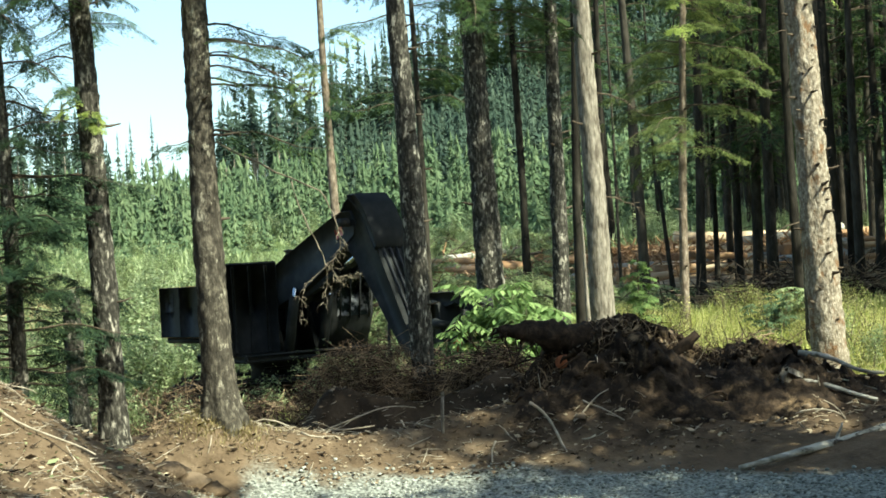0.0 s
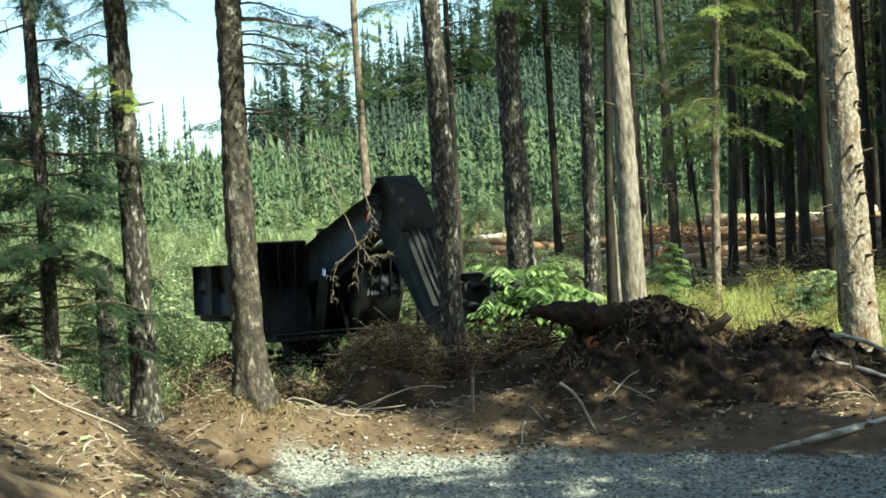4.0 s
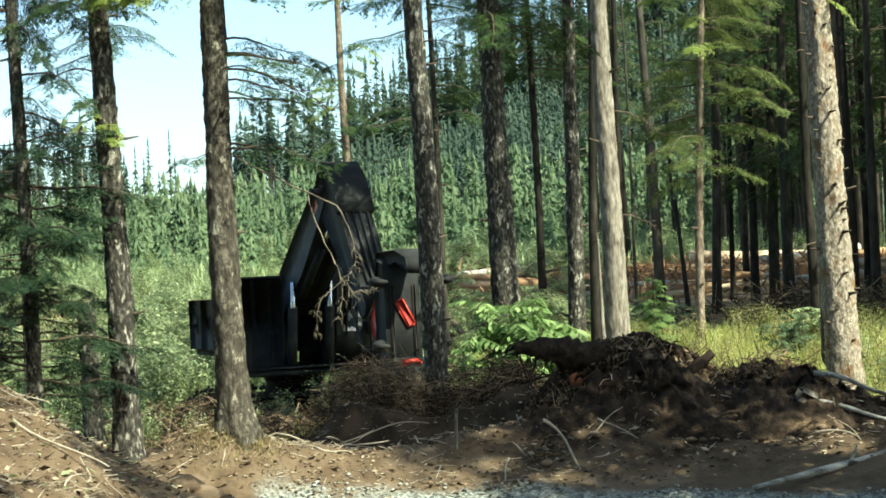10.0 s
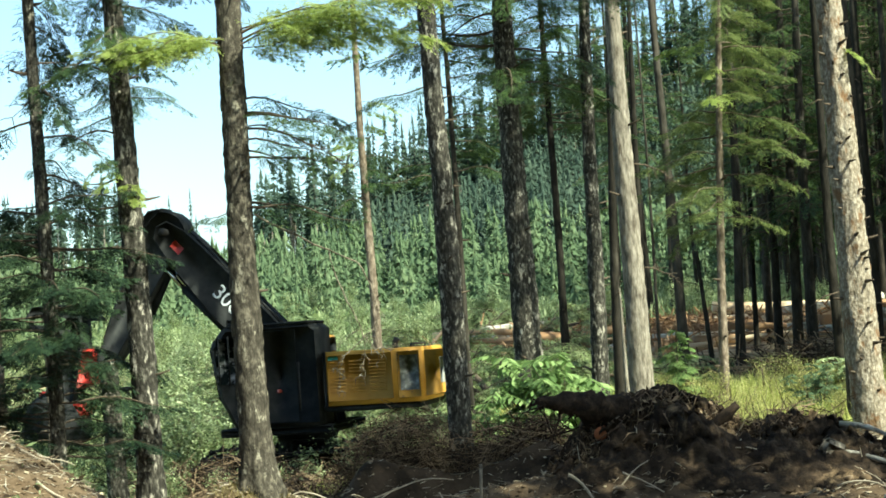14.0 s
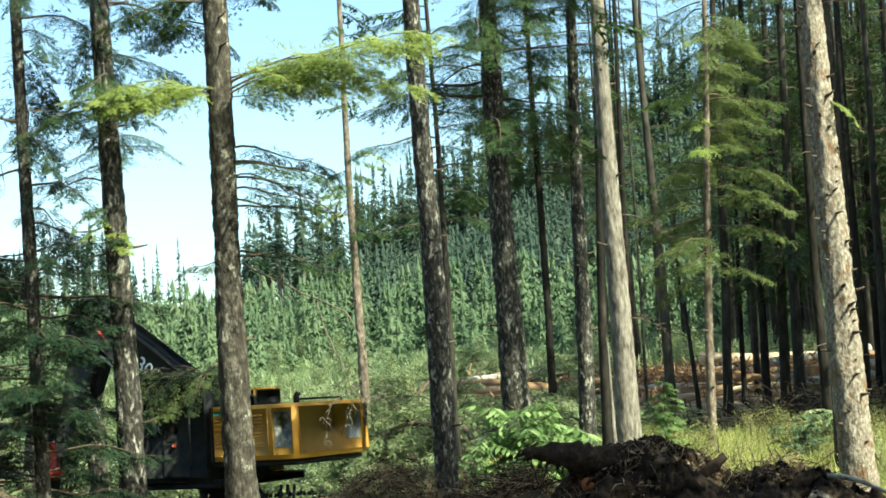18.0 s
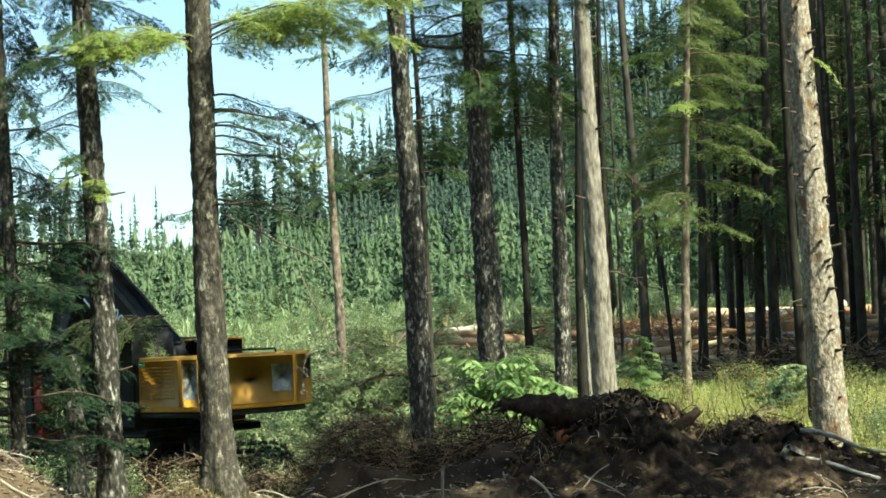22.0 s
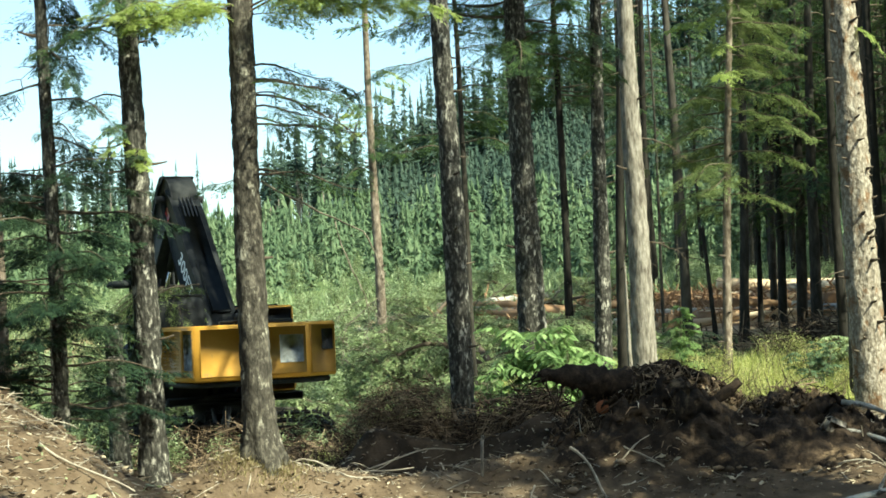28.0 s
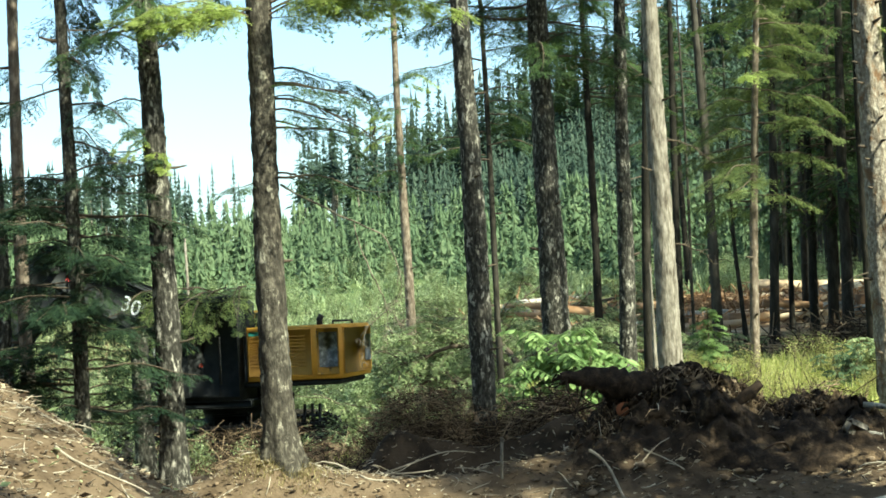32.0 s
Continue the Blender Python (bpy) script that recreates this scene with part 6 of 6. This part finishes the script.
def broadleaf_plant(x, y, h, seed, n=16, material=None, size=0.30, label="bright broad-leaved bush with drooping compound leaves"):
    """Arching stems that carry compound leaves."""
    g = np.random.default_rng(seed)
    root = holder("broadleaf_bush", pose(x, y, gz(x, y)), label, "bush")
    for k in range(n):
        a = g.uniform(0, 6.28)
        reach = h * g.uniform(0.15, 0.46)
        top = np.array([reach * math.cos(a), reach * math.sin(a), h * g.uniform(0.6, 1.0)])
        st_ = MB()
        pts = limb(st_, g, (0.05 * math.cos(a), 0.05 * math.sin(a), -0.05), top, 0.010, 0.003, 0.08, 5, 8)
        part("stem", st_, TWIG, root, smooth=True)
        lf = MB()
        for p in pts[3:]:
            for _ in range(2):
                b = g.uniform(0, 6.28)
                ax = unit(np.array([math.cos(b), math.sin(b), g.uniform(-0.25, 0.35)]))
                sd = unit(np.cross(ax, (0, 0, 1)))
                m = 5
                f = np.repeat(np.linspace(0.2, 1.0, m), 2)
                sg = np.tile([1.0, -1.0], m)
                L = size * g.uniform(0.8, 1.3)
                o = p + ax * (f * L)[:, None] + np.array([0, 0, -0.25]) * (f ** 2 * L)[:, None]
                d = unit(ax * 0.5 + sd * sg[:, None] + np.array([0, 0, -0.3]))
                ln = L * 0.45 * (1.15 - 0.5 * f)
                d = unit(d + g.normal(0, 0.16, d.shape))
                blades(lf, o, d, unit(np.cross(d, g.normal(0, 0.3, d.shape) + np.array([0.1, 0, 1.0]))), ln * g.uniform(0.7, 1.2, len(d)), ln * 0.46, 0.4)
                tube(lf, [p, p + ax * L * 0.5 + (0, 0, -0.06 * L), p + ax * L + (0, 0, -0.25 * L)], 0.004, 3, False)
        tagged(part("leaf_spray", lf, material or LEAF_FERN, root), kind="stuff")
    return root


broadleaf_plant(0.98, 25.3, 1.72, 1, 26, None, 0.44)
broadleaf_plant(0.1, 25.9, 1.05, 2, 10, None, 0.34)
broadleaf_plant(6.05, 31.0, 1.05, 4, 12, NEEDLE_FAR, 0.2, "pale grey-green bush in the grass")
broadleaf_plant(7.0, 32.0, 1.1, 5, 12, LEAF, 0.22, "arching leggy bush in the grass")
broadleaf_plant(-3.5, 29.6, 0.7, 6, 8, LEAF_FERN, 0.25)

# small young fir in the grass
g = np.random.default_rng(404)
fir = holder("young_fir", pose(4.05, 34.5, gz(4.05, 34.5)), "small bright green young fir in the grass", "tree")
lf, wd = MB(), MB()
tube(wd, [(0, 0, -0.1), (0, 0, 0.9), (0, 0, 1.75)], [0.03, 0.02, 0.005], 7)
for i in range(30):
    z = 0.15 + 1.5 * i / 30
    bough(lf, wd, g, (0, 0, z), g.uniform(0, 6.28), 0.85 * (1.08 - i / 32), 0.1, 0.25, leaf_w=0.02, dens=22)
part("foliage", lf, LEAF_FERN, fir)
part("stem", wd, TWIG, fir)


# grass
def grass_patch(name, n, region, h, label, seed, material=GRASS, width=0.012):
    g = np.random.default_rng(seed)
    mb = MB()
    x, y = region(g, n)
    keep = fbm(x * 0.5, y * 0.5, 3, 4) + g.uniform(-0.6, 0.6, n) > -0.25
    x, y = x[keep], y[keep]
    n = len(x)
    z = ground_z(x, y) - 0.02
    hh = h * g.uniform(0.4, 1.25, n) * (1 + 0.4 * vnoise(x * 0.8, y * 0.8, 6))
    a = g.uniform(0, 2 * np.pi, n)
    t = g.uniform(0.1, 0.7, n)
    lean_ = 1 + 1.2 * np.clip(fbm(x * 0.7, y * 0.7, 3, 14), 0, 1)
    d = unit(np.stack([lean_ * t * np.cos(a), lean_ * t * np.sin(a), np.ones(n)], 1))
    s = np.stack([-np.sin(a), np.cos(a), np.zeros(n)], 1) * 1.0
    b = np.stack([x, y, z], 1)
    blades(mb, b, d, s, hh, np.full(n, width) * g.uniform(0.7, 1.6, n), 0.25)
    return thing(name, mb, material, label=label, category="grass", kind="stuff")


grass_patch("grass", 90000, lambda g, n: (g.uniform(0.3, 13, n), 23.4 + 14 * g.uniform(0, 1, n) ** 1.2), 0.5, "tall sunlit yellow-green grass in the clearing", 1, width=0.013)
grass_patch("grass", 16000, lambda g, n: (g.uniform(2.2, 9.0, n), g.uniform(22.6, 27.5, n)), 0.6, "bright dry grass behind the bank", 6, width=0.016)
grass_patch("grass", 9000, lambda g, n: (g.uniform(-2.8, 1.2, n), g.uniform(23.8, 31, n)), 0.5, "green grass between the trees", 2, width=0.016)
grass_patch("grass", 22000, lambda g, n: ((lambda y: (y * g.uniform(-0.33, 0.06, n), y))(g.uniform(33, 62, n)))[0:2], 0.6, "rank green growth over the clearing", 3, LEAF, 0.035)
grass_patch("grass", 24000, lambda g, n: ((lambda y: (y * g.uniform(-0.35, 0.33, n), y))(g.uniform(62, 112, n)))[0:2], 0.9, "green growth beyond the cleared strip", 4, LEAF, 0.06)
grass_patch("moss_tufts", 2600, lambda g, n: (-2.74 + g.normal(0, 0.26, n), 19.72 + g.normal(0, 0.2, n)), 0.2, "yellow-brown dry grass round the foot of a trunk", 5, STRAW, 0.008)

# slash of felled tops on the clearing
def slash_proto(seed, ln):
    g = np.random.default_rng(seed)
    lf, wd = MB(), MB()
    rise = g.uniform(0.3, 0.9)
    s = np.linspace(0, 1, 10)
    tube(wd, np.stack([ln * s, 0.1 * np.sin(s * 3), rise * np.sin(np.pi * s)], 1), np.linspace(0.09, 0.015, 10), 7)
    for i in range(26):
        f = g.uniform(0.15, 1)
        p = np.array([ln * f, 0, rise * math.sin(np.pi * f)])
        bough(lf, wd, g, p, g.choice([1.1, -1.1, 0.4, -0.4]) + g.normal(0, 0.3), g.uniform(0.7, 1.7), g.uniform(0.1, 1.1), 0.75, leaf_w=0.032, dens=11, sub=5, fine=1)
    return lf.mesh("slash_leaf", SLASH), wd.mesh("slash_wood", TWIG)


def slash_top(x, y, turn, proto, label="felled conifer top lying in the clearing"):
    root = holder("fallen_conifer", pose(x, y, gz(x, y) + 0.12, 0, 0, turn), label, "felled tree", "felled tops")
    tagged(part("foliage", proto[0], None, root), kind="stuff")
    tagged(part("stem_wood", proto[1], None, root), kind="stuff")


SLASH = mat("drying_needles", [(0.10, 0.14, 0.055), (0.20, 0.25, 0.10), (0.33, 0.36, 0.18)], 1.5, 0.7, 0, island=0.5, trans=0.35, spec=0.2)
g = np.random.default_rng(505)
TOPS = [slash_proto(600 + k, 2.4 + 0.6 * k) for k in range(4)]
for i in range(60):
    y = g.uniform(36.5, 52)
    slash_top(y * g.uniform(-0.16, 0.03), y, g.uniform(0, 360), TOPS[i % 4])
for i in range(10):
    y = g.uniform(58, 72)
    slash_top(y * g.uniform(-0.12, 0.16), y, g.uniform(0, 360), TOPS[i % 4])
# arched thin stem
mb = MB()
s = np.linspace(0, np.pi, 16)
tube(mb, np.stack([0.75 - 0.75 * np.cos(s), 0 * s, 1.15 * np.sin(s) ** 0.8], 1), np.linspace(0.014, 0.006, 16), 6)
thing("bent_sapling", mb, TWIG_PALE, pose(-2.9, 36.5, gz(-2.9, 36.5)), "thin pale sapling bent into an arch", "sapling", smooth=True)
# pale leaning pole far off
mb = MB()
tube(mb, [(0, 0, -0.2), (0.05, 0, 2.0), (0.0, 0, 4.0)], [0.07, 0.06, 0.045], 9)
thing("tree_snag", mb, BARK_BARE, pose(-13.2, 66, gz(-13.2, 66)), "pale bare snag out in the clearing", "snag", smooth=True)

# logs on the cleared strip
g = np.random.default_rng(707)
for i in range(90):
    ln, r = g.uniform(1.2, 5.5), g.uniform(0.09, 0.22)
    y = g.uniform(50, 66)
    x = y * g.uniform(-0.10, 0.30)
    z = gz(x, y) + r + (g.uniform(0, 0.5) if i % 3 == 0 else 0)
    mb = MB()
    limb(mb, g, (-ln / 2, 0, 0), (ln / 2, 0, 0), r, r * 0.8, 0.01, 9, 6, 0.06)
    thing("log", mb, LOG if i % 4 else LOG_GREY, pose(x, y, z, 0, g.normal(0, 4), g.normal(0, 28)), "orange-brown log lying on the cleared strip" if i % 4 else "grey log lying on the cleared strip", "log", "logs on the cleared strip", smooth=True)
brush("slash_litter", 6, 58, 12, 7, 0.5, 3000, LOG, "orange splinters and slash on the cleared strip", 9, (0.3, 1.4), 0.03)
for i in range(22):
    y = g.uniform(50, 62)
    x = y * g.uniform(0.02, 0.27)
    r = g.uniform(0.15, 0.3)
    mb = MB()
    tube(mb, [(0, 0, -0.1), (0, 0, 0.25), (0, 0, g.uniform(0.35, 0.6))], [r * 1.2, r, r * 0.95], 12, True, 0.06, g)
    thing("tree_stump", mb, LOG, pose(x, y, gz(x, y)), "orange freshly cut stump on the cleared strip", "stump", "stumps on the cleared strip", smooth=True)


# ---- what moves ----
def key(t, rows):
    """A value between rows of (seconds, value), eased."""
    ts, vs = zip(*rows)
    return float(np.interp(t, ts, vs))


HEADING = ((0, 303), (1, 301), (4.5, 302), (6.5, 303), (8, 302), (9, 300), (9.5, 297), (10, 293), (10.5, 284), (11, 274), (11.5, 260), (12, 246), (12.5, 237), (13, 225), (13.5, 197), (14, 171), (14.5, 168), (15, 166), (15.5, 163),
           (17.5, 152), (18, 150.5), (20, 149), (21, 147), (21.5, 143), (22, 135), (22.5, 123), (23, 110), (23.5, 96), (24, 83), (24.5, 74), (25, 69), (25.5, 66), (26.5, 82), (27.5, 105), (28, 118), (28.5, 137), (29, 150), (29.5, 158), (30, 163), (31, 168), (32, 171))
BOOM = ((0, 18), (1, 21), (3, 20), (4, 17), (4.5, 16), (6.5, 11), (7, 12), (8, 17), (9, 23), (10, 32), (11, 36), (12, 44), (13, 50), (14, 47), (15, 45), (16, 41), (17.5, 36), (18, 34.5), (19, 29), (20, 24), (21, 28), (22, 36.5), (22.5, 40), (23, 42), (24, 46), (25, 36), (25.5, 35), (27.5, 49), (28, 49.5), (29, 45), (29.5, 41), (30, 38.5), (31, 29), (32, 24))
STICK = ((0, -52), (3, -52), (6.5, -46), (8, -50), (9, -48), (10, -48), (11, -56), (12, -58), (13, -53), (14, -60), (15, -67), (18, -70), (20, -62), (22, -62), (23, -58), (24, -52), (25, -45), (25.5, -45), (27.5, -52), (28, -48), (30, -47), (32, -48))
DRIVE = ((0, -3.25), (12, -3.25), (13, -3.33), (14, -3.45), (15, -3.86), (15.5, -4.1), (17.5, -4.6), (18, -4.7), (20, -4.98), (22, -5.2), (23, -5.19), (24, -5.08), (25, -4.98), (25.5, -4.98), (27.5, -5.12), (28, -5.15), (30, -5.15), (31, -5.34), (32, -5.47))
TILT = ((0, 0), (13, 0), (14.5, -20), (15.5, -35), (17, -10), (22, 0), (23.3, 0), (24, 8), (25, 0), (32, 0))


def arm_poses(t):
    """Poses of deck, boom, stick and head in the machine's own space, and the lift cylinders' ends."""
    deck = pose(0, 0, 0, 0, 0, key(t, HEADING) - MYAW)
    al, be = key(t, BOOM), key(t, STICK)
    foot = Vector(PIV)
    b = deck @ Matrix.Translation(foot) @ pose(0, 0, 0, 0, -al, 0)
    elbow = b @ Vector((BL, 0, 0.05))
    s = Matrix.Translation(elbow) @ deck.to_3x3().to_4x4() @ pose(0, 0, 0, 0, -be, 0)
    wrist = s @ Vector((SL, 0, 0))
    h = Matrix.Translation(wrist) @ deck.to_3x3().to_4x4() @ pose(0, 0, 0, 0, key(t, TILT), 0) @ Matrix.Translation((0.52, 0, 0))
    return deck, b, s, h


def aim(a, b):
    d = (b - a)
    return Matrix.Translation(a) @ d.to_track_quat("X", "Z").to_matrix().to_4x4()


def motions():
    times = [k * 0.25 for k in range(129)]
    rows = [(t, *arm_poses(t)) for t in times]
    walk(machine, [(t, pose(key(t, DRIVE), MY, MZ, 0, 0, MYAW)) for t in times])
    for i, ob in ((1, house), (2, boom), (3, stick), (4, head)):
        walk(ob, [(r[0], r[i]) for r in rows])
    for (bar, yy), (rd_, _) in zip(barrels, rods):
        ends = [(r[0], r[1] @ Vector((1.05, yy, 1.3)), r[2] @ Vector((1.55, yy, -0.36))) for r in rows]
        walk(bar, [(t, aim(a, b)) for t, a, b in ends])
        walk(rd_, [(t, aim(b, a)) for t, a, b in ends])
    # the boughs: on the ground, then on the cab
    lay = []
    for t in times:
        on = pose(key(t, DRIVE), MY, MZ, 0, 0, MYAW) @ arm_poses(t)[0] @ Matrix.Translation((0.35, 0.98, 3.36))
        k = float(sstep(15.6, 17.3, t))
        if k < 1:
            rest = pose(-8.2, 37.0, gz(-8.2, 37.0) + 0.1, 0, 0, key(t, HEADING) + 30)
            on = Matrix.Translation(rest.translation.lerp(on.translation, k) + Vector((0, 0, 2.2 * math.sin(math.pi * k)))) @ rest.to_quaternion().slerp(on.to_quaternion(), k).to_matrix().to_4x4()
            if k == 0:
                on = pose(-8.2, 37.0, gz(-8.2, 37.0) + 0.1, 0, 0, 180)
        lay.append((t, on))
    walk(boughs, lay)
    # the cut tree: standing beyond the machine, then leaning in the head's grip, then laid down
    fell = []
    for t, x, y, z, rx, ry in FELL:
        fell.append((t, pose(x, y, z, rx, ry, 0)))
    walk(cut_tree, fell)


FELL = ((0, -7.56, 37.5, -0.2, 0, -1.3), (22.3, -7.56, 37.5, -0.2, 0, -1.3), (22.8, -7.3, 37.4, 0.1, 0, -3), (23.5, -5.6, 37.2, 1.5, 0, -13), (24.0, -4.7, 37.0, 2.3, 0, -27), (24.5, -3.4, 36.6, 1.6, 0, -44), (25.0, -2.6, 36.6, 0.4, 0, -66), (25.5, -2.4, 36.8, 0.1, 0, -78), (26.5, -2.4, 37.4, 0.25, 0, -87), (32, -2.4, 37.4, 0.25, 0, -87))
motions()
